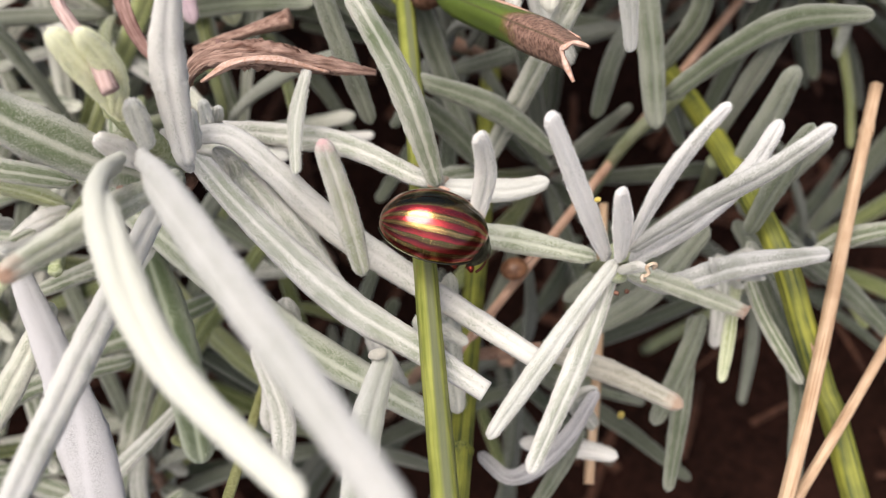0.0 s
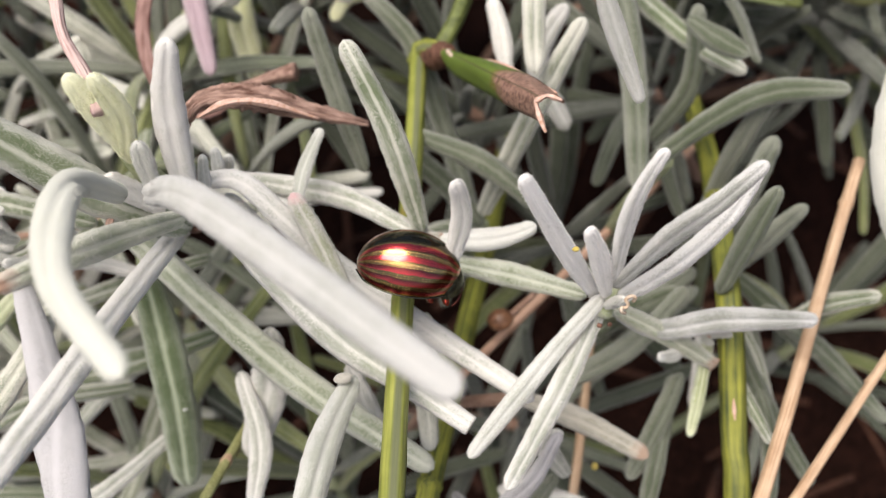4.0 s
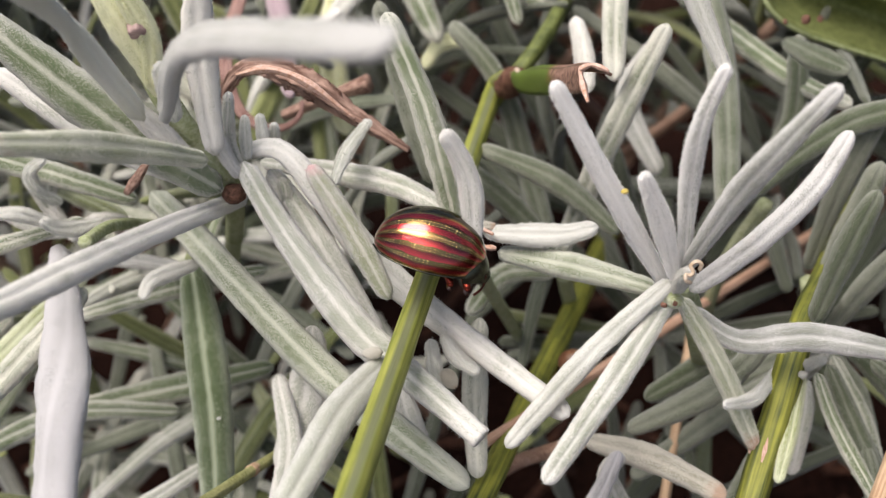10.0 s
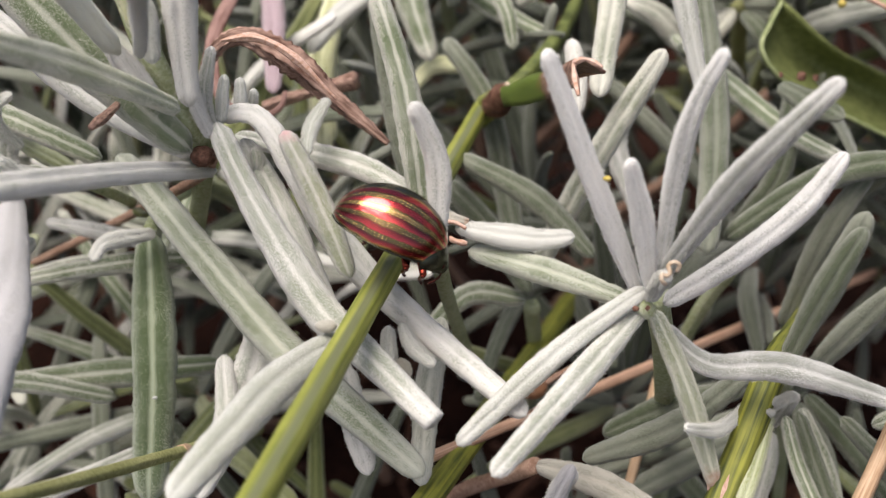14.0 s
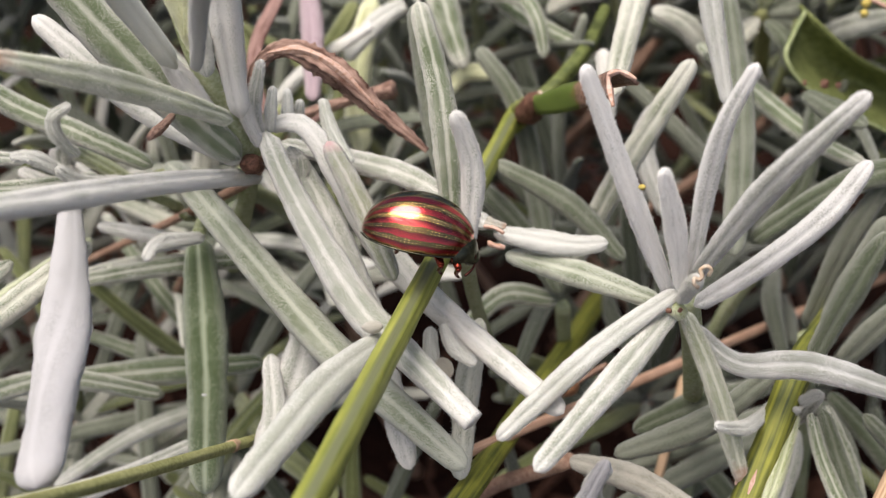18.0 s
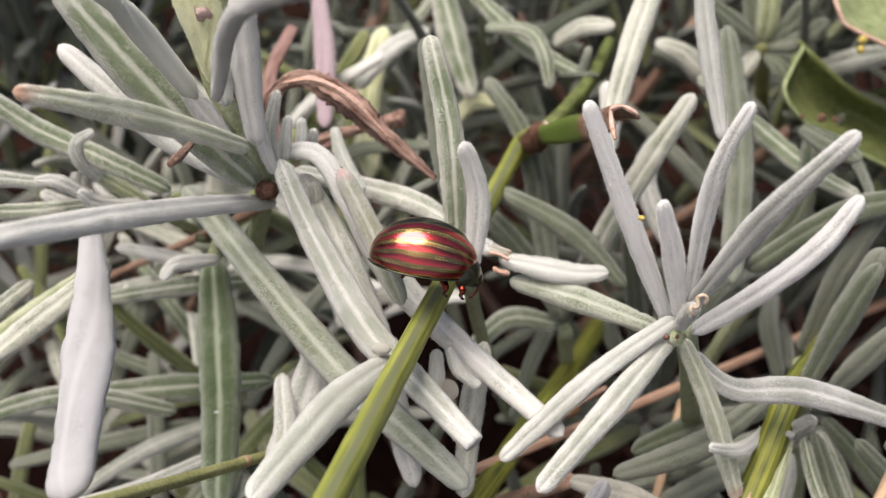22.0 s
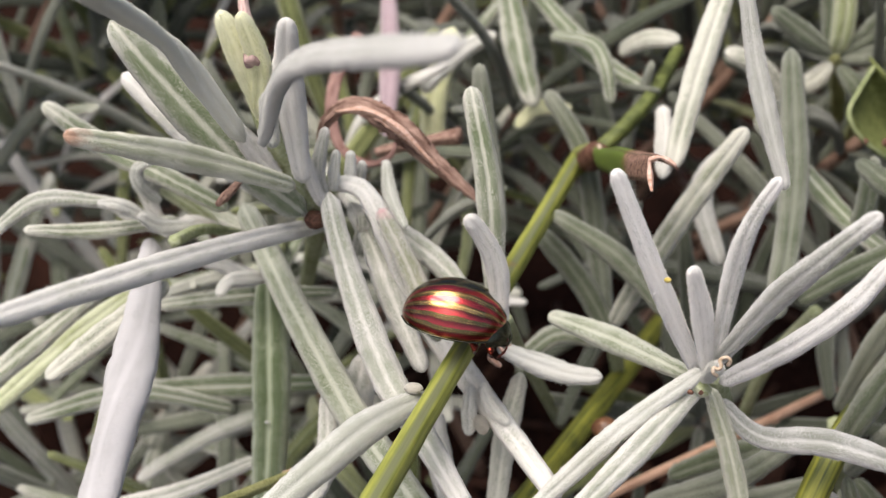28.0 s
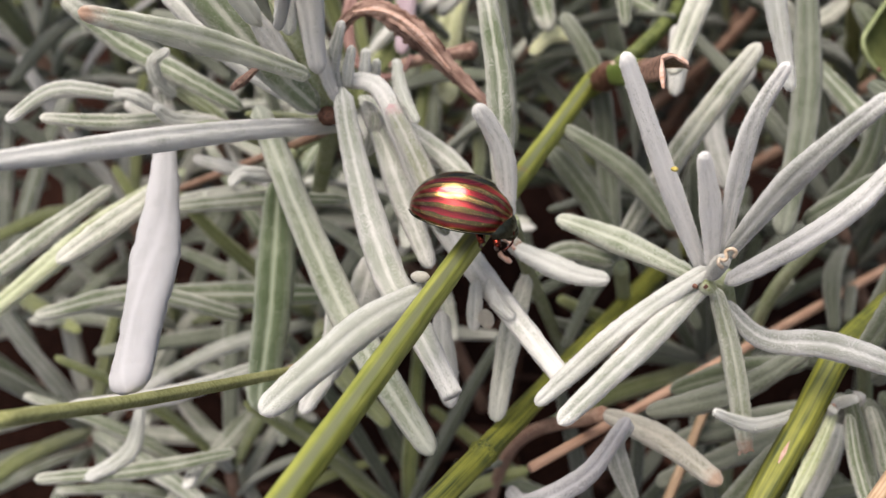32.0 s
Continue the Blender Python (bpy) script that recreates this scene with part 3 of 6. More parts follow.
leaf(hang, 1.43, [(-31.5, 17.1, 92.1), (-33.7, 17.7, 92.8), (-36.2, 18.5, 93.8)], FELT)
leaf(hang, 1.43, [(-26.3, 17.5, 92.5), (-28.9, 18.6, 93.9), (-31.8, 19.6, 95.1)], FELT_OLIVE)
leaf(hang, 1.39, [(-25.7, 16.3, 93.5), (-27.6, 15.3, 94.8), (-30.3, 14.6, 94.0)], FELT)
leaf_lw = leaf(hang, 1.34, [(-20.4, 12.6, 91.5), (-22.4, 10.5, 92.8), (-23.4, 9.0, 93.5), (-23.9, 7.7, 93.1)], FELT_PALE)
leaf(hang, 1.75, [(-16.0, 16.4, 86.0), (-23.9, 14.8, 86.6), (-32.1, 13.9, 85.6)], FELT_GREEN)
leaf(hang, 1.34, [(-20.9, 13.3, 89.8), (-25.4, 16.3, 88.5), (-30.7, 18.1, 88.2)], FELT)
leaf(hang, 1.48, [(-33.2, 13.6, 98.4), (-38.6, 11.9, 99.8), (-41.8, 8.3, 99.0)], FELT)
leaf(hang, 1.39, [(-27.8, 13.2, 97.1), (-33.8, 10.7, 97.8), (-39.1, 8.9, 99.2)], FELT_GREEN)
leaf(hang, 1.03, [(-28.8, 12.9, 99.3), (-29.9, 12.4, 101.3), (-30.0, 12.8, 102.8), (-28.5, 12.9, 103.9)], FELT_PALE)
leaf(hang, 1.23, [(-26.4, 13.1, 96.7), (-28.7, 11.5, 97.9), (-30.0, 10.9, 99.7)], FELT_PALE)
leaf(hang, 1.12, [(-29.2, 11.7, 98.1), (-31.5, 11.2, 100.3), (-33.3, 11.1, 100.5)], FELT_PALE)
leaf(hang, 2.02, [(-35.2, 10.4, 90.9), (-40.1, 4.0, 89.6), (-44.6, -0.8, 87.8)], FELT_GREEN)
leaf(hang, 2.18, [(-31.1, 17.0, 87.7), (-39.2, 10.3, 84.5), (-48.3, 1.9, 79.5)], FELT_OLIVE)
leaf(hang, 1.68, [(-21.9, 5.9, 74.8), (-29.8, 0.6, 75.2), (-38.1, -2.3, 75.9)], FELT)
leaf(hang, 1.93, [(-25.7, 10.5, 75.5), (-34.2, 8.5, 79.5), (-43.1, 4.7, 79.4)], FELT_GREEN)
leaf(hang, 1.59, [(-33.4, 1.4, 72.0), (-33.5, -2.5, 70.4), (-36.7, -5.7, 69.9)], FELT_PALE)
leaf(hang, 1.59, [(-24.3, -0.3, 68.9), (-31.8, -3.4, 69.2), (-41.2, -6.3, 70.0)], FELT_GREEN)
sprigw = plant("lavender_sprig", (-21.2, 13.9, 90.6), "green lavender sprig with a broad hanging leaf", "lavender", "lavender sprigs")
stem(sprigw, "stem", 1.13, [(-21.2, 13.9, 90.6), (-21.5, 21.6, 87.4), (-20.0, 33.1, 81.1)], STEM_PALE)
leaf_wt = leaf(sprigw, 3.61, [(-21.2, 13.9, 90.5), (-20.8, 9.5, 86.4), (-20.6, 4.7, 81.8), (-21.1, -0.4, 75.6)], GREENLEAF, label="broad dark green leaf with white specks")
leaf(sprigw, 3.29, [(-11.5, 6.7, 89.2), (-12.7, 3.3, 85.1), (-15.3, -1.1, 81.0)], FELT)
leaf_pb = leaf(sprigw, 2.59, [(-5.2, -1.5, 94.3), (-8.8, -6.6, 95.7), (-11.3, -11.2, 96.3), (-14.1, -16.2, 96.6)], FELT_PALE)
leaf(sprigw, 2.54, [(-17.5, 14.2, 75.7), (-24.9, 12.6, 76.4), (-35.0, 12.0, 75.8)], FELT_GREEN)
leaf(sprigw, 1.16, [(-2.3, 1.2, 92.6), (-2.2, -1.8, 90.1)], FELT_PALE)
leaf(sprigw, 1.07, [(-1.4, 1.4, 92.7), (-0.6, -0.2, 92.0), (0.9, -1.6, 91.6)], FELT_PALE)
leaf(sprigw, 2.00, [(1.4, 5.1, 89.7), (0.4, 1.3, 86.2), (-0.2, -3.7, 81.5)], FELT_GREEN)
leaf(sprigw, 2.02, [(-5.6, 3.9, 85.8), (-4.8, 0.1, 83.6), (-3.9, -2.7, 81.5)], FELT)
leaf(sprigw, 0.98, [(-1.6, -0.8, 91.4), (-0.9, -2.1, 90.9)], FELT_TAN, label="small withered leaf tip")
sprigm = plant("lavender_sprig", (0.0, 7.2, 94.8), "lavender sprig with upright grey leaves behind the beetle", "lavender", "lavender sprigs")
stem(sprigm, "stem", 1.21, [(0.0, 7.2, 94.8), (1.2, 13.8, 82.7), (4.9, 24.2, 59.9)], STEM_PALE)
leaf_m5 = leaf(sprigm, 1.64, [(0.2, 2.4, 99.0), (0.6, 4.2, 103.7), (-0.0, 4.9, 106.6), (-0.7, 5.0, 108.5)], FELT)
leaf_m6 = leaf(sprigm, 2.21, [(-0.8, 8.1, 95.8), (-1.6, 12.4, 103.7), (-3.4, 17.3, 109.7)], FELT_GREEN)
sprigh = plant("lavender_sprig", (15.9, 16.9, 119.0), "lavender sprig with slender leaves hanging from above", "lavender", "lavender sprigs")
stem(sprigh, "stem", 1.05, [(15.9, 16.9, 119.0), (19.9, 26.6, 118.3), (27.7, 42.1, 117.0)], STEM_PALE)
leaf_h2 = leaf(sprigh, 1.59, [(15.8, 16.1, 119.4), (16.6, 13.1, 113.2), (18.2, 9.3, 106.0)], FELT_PALE)
leaf(sprigh, 2.79, [(23.9, 36.6, 100.1), (24.1, 24.8, 93.2), (22.3, 14.1, 88.0)], FELT_SHADED)
leaf_hh = leaf(sprigh, 2.43, [(17.8, 38.1, 107.1), (14.2, 28.4, 102.9), (11.9, 21.7, 98.4)], FELT_GREEN)
sprige = plant("lavender_sprig", (9.5, 20.9, 76.1), "lavender sprig seen between the nearer leaves", "lavender", "lavender sprigs")
stem(sprige, "stem", 1.44, [(9.5, 20.9, 76.1), (10.8, 26.5, 62.6), (11.0, 33.4, 45.9)], STEM_PALE)
leaf(sprige, 2.27, [(9.0, 18.7, 81.0), (13.4, 20.8, 91.1), (19.1, 24.4, 100.4)], FELT_GREEN)
leaf(sprige, 2.36, [(9.0, 18.1, 80.2), (5.9, 21.3, 84.1), (1.7, 24.2, 87.7)], FELT_SHADED)
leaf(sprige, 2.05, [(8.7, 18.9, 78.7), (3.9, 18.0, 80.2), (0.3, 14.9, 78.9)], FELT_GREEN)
leaf(sprige, 2.37, [(8.8, 20.1, 77.6), (7.4, 28.2, 82.5), (5.6, 33.7, 89.2), (1.8, 37.4, 93.8)], FELT_SHADED)
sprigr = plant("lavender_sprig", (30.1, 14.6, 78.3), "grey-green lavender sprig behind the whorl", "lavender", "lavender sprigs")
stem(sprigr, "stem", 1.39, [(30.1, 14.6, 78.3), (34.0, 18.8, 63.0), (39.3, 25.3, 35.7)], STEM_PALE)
leaf(sprigr, 2.07, [(30.6, 16.4, 77.9), (32.6, 17.4, 86.6), (36.2, 19.2, 93.9)], FELT_SHADED)
leaf(sprigr, 2.68, [(30.2, 11.7, 79.8), (32.5, 13.1, 86.5), (34.7, 15.1, 91.4)], FELT_SHADED)
leaf(sprigr, 2.15, [(30.3, 8.8, 78.7), (32.5, 8.7, 83.6), (35.9, 9.0, 89.1)], FELT_SHADED)
leaf_cross = leaf(sprigr, 1.05, [(24.2, 2.2, 83.6), (21.9, -0.9, 85.0), (20.2, -2.9, 86.4), (17.6, -4.9, 89.0)], FELT_PALE, foot=0.8)
leaf(sprigr, 1.20, [(25.1, 0.3, 84.5), (23.7, -2.8, 82.7), (21.7, -6.8, 81.2)], FELT_OLIVE)
leaf(sprigr, 1.29, [(26.4, 0.8, 83.8), (27.1, -2.5, 81.7), (28.9, -8.3, 79.4)], FELT_GREEN)
leaf(sprigr, 1.56, [(29.5, 5.5, 79.4), (30.7, 1.2, 77.4), (31.4, -3.7, 74.9)], FELT_GREEN)
stem(sprigr, "bud", 0.62, [(25.2, 0.6, 84.6), (25.0, 0.3, 85.2), (24.8, 0.0, 85.7)], TORN, label="tiny pink bud", girth=[0.7, 1, 0.8, 0.3])
leaf(sprigr, 0.80, [(24.7, 0.9, 84.0), (25.3, -0.1, 86.2), (25.9, -1.3, 88.3)], FELT_PALE, foot=0.8)
leaf(sprigr, 0.66, [(24.8, 0.6, 84.2), (24.7, -0.3, 85.4), (24.7, -0.9, 86.0)], FELT_PALE, foot=0.9)
leaf(sprigr, 2.24, [(26.4, 3.1, 87.1), (28.9, 5.3, 92.5), (31.2, 7.1, 96.4)], FELT_SHADED, label="dull green leaf with a worn tip")
leaf(sprigr, 1.54, [(26.5, 3.4, 79.7), (27.0, 3.2, 82.0), (27.6, 2.8, 84.1)], FELT)
leaf(sprigr, 2.22, [(30.3, 8.9, 76.4), (31.8, 5.4, 74.6), (32.7, 1.1, 71.8)], FELT_SHADED)
leaf(sprigr, 2.29, [(32.2, 11.5, 74.4), (35.8, 7.6, 72.1), (39.2, 3.2, 69.2)], FELT_SHADED)
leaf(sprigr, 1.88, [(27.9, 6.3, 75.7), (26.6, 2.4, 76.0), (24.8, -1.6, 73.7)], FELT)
leaf(sprigr, 2.61, [(31.0, 15.1, 68.7), (22.3, 11.2, 69.1), (14.3, 8.4, 68.3)], FELT_SHADED)
leaf(sprigr, 2.32, [(30.1, 12.3, 70.3), (19.2, 6.8, 68.8), (12.7, 2.8, 69.1)], FELT_SHADED)
leaf(sprigr, 2.22, [(23.3, 41.9, 91.4), (28.0, 33.0, 90.7), (31.4, 26.8, 90.6), (34.7, 22.8, 90.7)], FELT_GREEN)
spriglow = plant("lavender_sprig", (8.6, 1.1, 78.0), "low lavender sprig over bare soil", "lavender", "lavender sprigs")
stem(spriglow, "stem", 1.27, [(8.6, 1.1, 78.0), (0.6, 7.1, 64.0), (-3.4, 11.1, 38.0)], STEM_RED)
leaf(spriglow, 2.1, [(8.6, 1.1, 78.0), (13.1, -3.6, 81.3), (17.5, -8.3, 82.6)], FELT_TAN, label="leaf with a tan dried tip")
leaf(spriglow, 1.69, [(11.5, -6.3, 75.9), (9.4, -5.4, 82.0), (10.3, -5.7, 85.7)], FELT)
leaf(spriglow, 1.68, [(1.2, -5.8, 75.4), (3.1, -9.4, 79.0), (7.3, -8.3, 81.9), (10.1, -6.4, 87.1)], FELT_LILAC)
leaf(spriglow, 1.80, [(5.6, -4.6, 70.8), (9.6, -6.4, 71.9), (13.3, -8.6, 72.7)], FELT)
leaf(spriglow, 2.12, [(23.7, 0.5, 77.6), (20.6, -3.2, 75.6), (17.2, -6.8, 73.0)], FELT_SHADED)
leaf(spriglow, 2.02, [(27.8, 2.2, 82.7), (30.1, -3.5, 77.3), (33.3, -10.7, 73.0)], FELT_SHADED)
leaf(spriglow, 2.29, [(25.2, 6.2, 83.1), (19.2, 2.8, 80.5), (12.0, 1.0, 78.7)], FELT_SHADED)
leaf(spriglow, 2.40, [(14.3, 5.7, 76.2), (19.0, 7.1, 77.5), (25.8, 8.3, 78.8)], FELT_SHADED)
leaf(spriglow, 2.05, [(32.5, 4.8, 79.1), (38.2, 1.8, 73.8), (43.6, -5.2, 69.7)], FELT_SHADED)
leaf(spriglow, 1.87, [(29.9, -2.4, 78.3), (29.2, -8.5, 77.0), (26.0, -16.6, 74.5)], FELT_SHADED)
leaf(spriglow, 1.87, [(23.4, 1.2, 75.9), (20.4, -5.0, 74.4), (16.6, -12.6, 72.0)], FELT_SHADED)
leaf(spriglow, 1.78, [(33.8, 2.3, 81.0), (37.0, 2.1, 83.0), (41.0, 1.2, 84.7)], FELT_GREEN)
leaf(spriglow, 1.72, [(10.7, -5.7, 74.9), (7.3, -9.0, 76.5), (4.4, -11.5, 75.0)], FELT_SHADED)
leaf(spriglow, 1.98, [(-14.7, 4.6, 86.4), (-14.0, -1.2, 84.6), (-15.4, -6.2, 83.3)], FELT)
sprigtop = plant("lavender_sprig", (27.1, 19.2, 84.0), "lavender sprig arching over the whorl", "lavender", "lavender sprigs")
stem(sprigtop, "stem", 1.32, [(27.1, 19.2, 84.0), (24.0, 20.8, 73.3), (23.0, 23.6, 56.0)], STEM_PALE)
leaf(sprigtop, 2.38, [(24.6, 17.6, 86.6), (30.1, 18.2, 91.2), (35.0, 18.2, 93.6), (41.2, 16.3, 94.7)], FELT_SHADED)
leaf(sprigtop, 2.14, [(13.5, 14.4, 87.4), (9.1, 18.8, 89.8), (2.9, 22.3, 91.6)], FELT_SHADED)
leaf(sprigtop, 2.27, [(26.5, 22.8, 82.4), (30.4, 24.8, 87.8), (31.4, 28.8, 94.3)], FELT_SHADED)
leaf(sprigtop, 2.22, [(29.2, 25.9, 96.1), (30.8, 23.1, 96.3), (33.0, 20.3, 96.6)], FELT_SHADED)
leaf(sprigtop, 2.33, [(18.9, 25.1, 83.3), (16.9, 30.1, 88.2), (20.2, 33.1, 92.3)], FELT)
leaf(sprigtop, 1.92, [(-1.3, 19.1, 91.1), (-2.7, 23.7, 97.7), (-3.8, 27.5, 103.8)], FELT_SHADED)
leaf(sprigtop, 1.80, [(12.6, 24.8, 94.0), (12.7, 27.9, 96.0), (12.4, 30.6, 97.7)], FELT)
sprigb = plant("lavender_sprig", (1.8, 49.8, 98.9), "blurred pale lavender leaves at the back", "lavender", "lavender sprigs")
stem(sprigb, "stem", 1.53, [(1.8, 49.8, 98.9), (2.3, 57.4, 85.3), (4.2, 63.3, 69.8)], STEM_PALE)
leaf(sprigb, 3.06, [(-3.1, 49.8, 98.8), (-1.3, 43.7, 93.9), (0.5, 39.5, 90.1)], FELT_GREEN)
leaf(sprigb, 1.65, [(1.8, 44.8, 95.2), (5.9, 41.7, 96.5), (7.4, 38.9, 95.5), (8.0, 36.8, 93.0)], FELT_GREEN)
leaf(sprigb, 2.27, [(-1.6, 51.2, 98.1), (5.8, 43.8, 93.9), (12.4, 40.0, 91.8)], FELT_GREEN)
leaf(sprigb, 2.01, [(8.8, 45.2, 93.1), (11.3, 43.4, 96.0), (14.4, 42.1, 96.9)], FELT_GREEN)
leaf(sprigb, 3.09, [(-8.7, 50.3, 92.0), (-10.4, 45.4, 86.0), (-10.0, 40.1, 79.6)], FELT_YELLOW)
leaf(sprigb, 2.07, [(-3.9, 47.4, 93.4), (-7.8, 44.6, 92.6), (-11.2, 42.1, 89.5)], FELT_PALE)
leaf(sprigb, 2.25, [(-15.9, 53.2, 95.6), (-14.1, 41.4, 93.8), (-13.5, 32.8, 90.9)], PURPLE, label="faded purplish leaf")
leaf(sprigb, 1.74, [(-1.4, 41.3, 86.0), (0.8, 42.7, 87.6), (4.3, 42.7, 87.6)], FELT_YELLOW)
stemmain = plant("rush_stem", (-11.1, -31.0, 102.9), "green grooved plant stem carrying the beetle", "stem", "green stems")
stem(stemmain, "stem", 1.85, [(-11.1, -31.0, 102.9), (-3.0, 1.5, 95.8), (0.6, 14.8, 93.3), (5.3, 33.5, 89.2)], GRASS)
stem(stemmain, "upper_stem", 2.0, [(4.7, 32.6, 88.1), (5.6, 32.7, 89.4), (6.4, 30.6, 91.7), (6.9, 29.0, 93.0)], GRASS, girth=[1, 1.12, 1, 0.8])
blade(stemmain, [(7.9, 29.1, 92.6), (8.9, 26.3, 94.6), (10.1, 22.8, 98.2), (11.2, 18.4, 101.6), (12.1, 14.0, 104.8), (12.5, 11.3, 106.6)], [(6.4, 29.5, 93.5), (7.0, 26.7, 95.7), (8.0, 22.7, 98.7), (9.1, 18.3, 102.1), (10.1, 14.1, 105.4), (10.6, 11.5, 107.3)], [(6.9, 28.6, 92.3), (7.1, 25.6, 94.3), (8.0, 21.5, 97.1), (9.1, 17.1, 100.5), (9.9, 12.9, 103.9), (10.4, 10.4, 105.9)], DEADGREEN, label="half-dead rolled leaf, green at its foot and brown at its torn end", thick=0.22, rim=TORN)
stem(stemmain, "side_branch", 1.54, [(6.7, 30.4, 91.9), (9.5, 34.0, 92.6), (12.3, 39.2, 92.9), (14.9, 48.3, 91.5)], OLIVE)
stem(stemmain, "scale", 2.23, [(5.9, 31.3, 90.4), (6.3, 30.0, 91.6), (6.7, 29.2, 92.9), (7.1, 28.2, 94.0)], PAPERY, label="dark brown withered scale", girth=[0.85, 1.05, 1.0, 0.7], ridge=0.07)
stem(stemmain, "scale_edge", 0.40, [(6.9, 27.4, 95.3), (7.1, 25.8, 96.0), (6.9, 26.0, 95.1), (7.2, 25.1, 95.0)], CREAM, label="pale torn scale edge")
stem(stemmain, "torn_edge", 0.36, [(10.5, 9.4, 105.9), (10.4, 10.0, 106.2), (10.3, 10.8, 106.6), (10.3, 11.4, 107.1), (10.6, 11.4, 107.4), (11.2, 11.6, 107.3), (11.9, 11.3, 107.1), (12.2, 11.1, 107.0)], TORN, label="pinkish curled torn edge", girth=[0.6, 1, 1.4, 0.8, 1.2, 0.7, 1.1, 0.5], ridge=0.15, n=44)
stemtwo = plant("rush_stem", (17.3, 41.6, 60.2), "green grooved plant stem low in the foliage", "stem", "green stems")
stem(stemtwo, "stem", 2.18, [(17.3, 41.6, 60.2), (10.1, 21.8, 68.9), (5.0, 8.8, 74.4), (-5.5, -18.9, 86.3)], GRASS_DARK)
stem(stemtwo, "node", 2.26, [(-0.8, -6.4, 80.9), (-1.0, -6.9, 81.1), (-1.1, -7.3, 81.3)], GRASS_DARK)
stemright = plant("rush_stem", (9.5, -22.9, 69.8), "yellow-green grooved stem beside the whorl", "stem", "green stems")
stem(stemright, "stem", 2.40, [(9.5, -22.9, 69.8), (18.6, -9.3, 78.1), (20.1, -6.5, 79.5), (23.0, -1.5, 83.2), (25.8, 3.5, 86.1), (34.3, 19.3, 77.8), (39.4, 31.3, 71.7)], GRASS_DARK)
stem(stemright, "node", 2.50, [(37.1, 25.9, 74.4), (37.3, 26.3, 74.2), (37.5, 26.7, 74.0)], GRASS_DARK)
stemolive = plant("thin_stem", (-25.5, -27.2, 107.4), "thin olive hairy stem lying across the leaves", "stem", "green stems")
stem(stemolive, "stem", 0.93, [(-25.5, -27.2, 107.4), (-21.5, -14.8, 95.2), (-13.7, 8.4, 73.8)], STEM_OLIVE)
stem(stemolive, "joint", 0.97, [(-17.2, -2.0, 83.4), (-17.1, -1.7, 83.1), (-17.0, -1.3, 82.8)], STRAW)
stem(stemright, "scar", 0.5, [(20.9, -5.2, 81.7), (21.5, -4.2, 82.4), (22.0, -3.3, 83.1)], TORN, label="orange-brown scar", girth=[0.3, 1, 0.7, 0.3], flat=0.5)
strawa = plant("straw", (50.8, 44.8, 58.8), "dry tan straw lying under the whorl", "straw", "straws")
stem(strawa, "stalk", 1.0, [(50.8, 44.8, 58.8), (32.8, 29.4, 65.8), (14.9, 13.9, 72.8), (-0.2, 0.9, 78.7)], STRAW_PINK)
stem(strawa, "joint", 1.12, [(24.2, 21.9, 69.1), (24.6, 22.2, 69.0), (24.9, 22.6, 68.9)], STRAW_PINK)
strawb = plant("straw", (18.2, -24.5, 80.1), "dry tan straw standing over the soil", "straw", "straws")
stem(strawb, "stalk", 1.33, [(18.2, -24.5, 80.1), (23.1, -17.1, 82.3), (29.0, -8.3, 83.7), (37.4, 4.9, 85.2), (43.6, 14.3, 86.0)], STRAW)
stem(strawb, "joint", 1.38, [(40.8, 10.1, 85.7), (41.1, 10.5, 85.7), (41.4, 10.9, 85.8)], STRAW)
strawc = plant("straw", (24.3, -17.6, 79.3), "thin dry straw over the soil", "straw", "straws")
stem(strawc, "stalk", 0.97, [(24.3, -17.6, 79.3), (32.4, -10.6, 82.5), (41.4, -2.7, 84.5)], STRAW)
stem(strawc, "joint", 1.01, [(37.3, -6.2, 83.6), (37.7, -5.9, 83.7), (38.1, -5.6, 83.8)], STRAW)
strawd = plant("straw", (11.6, -8.6, 64.9), "thin brown straw deep in the plant", "straw", "straws")
stem(strawd, "stalk", 0.99, [(11.6, -8.6, 64.9), (15.5, 1.6, 68.0), (20.5, 15.9, 71.8)], STRAW)
stem(strawd, "joint", 1.03, [(18.2, 9.5, 70.1), (18.4, 9.9, 70.2), (18.6, 10.4, 70.3)], STRAW)
curldead = plant("dead_leaf", (-17.7, 23.4, 97.1), "curled brown dead leaf caught in the sprig", "dead leaf")
stem(curldead, "dead_leaf_blade", 2.05, [(-17.7, 23.4, 97.1), (-16.5, 22.4, 100.9), (-13.9, 22.1, 103.0), (-10.2, 21.1, 101.8), (-6.5, 19.7, 98.7), (-2.7, 18.3, 95.7)], DEAD, label="ridged shrivelled brown blade", girth=[0.26, 0.36, 0.46, 0.52, 0.62, 0.86, 0.95, 0.84, 0.6, 0.52, 0.36, 0.2], ridge=0.24, spin=2.4, n=90, m=36, flat=0.62, lumps=0.085)
stem(curldead, "folded_edge", 0.63, [(-14.9, 19.8, 104.0), (-12.2, 19.5, 104.4), (-9.5, 18.7, 103.3), (-6.4, 17.5, 100.3)], TORN, label="rust-coloured folded edge", girth=[0.3, 1, 0.7, 1, 0.5, 0.3], ridge=0.2)
twig = plant("twig", (-13.9, 29.4, 91.8), "short brown twig behind the dead leaf", "twig")
stem(twig, "twig_stalk", 1.03, [(-13.9, 29.4, 91.8), (-9.6, 28.9, 93.6), (-5.7, 28.2, 95.2)], DEAD, girth=[0.8, 1, 0.8, 1.1, 1.5], ridge=0.12)
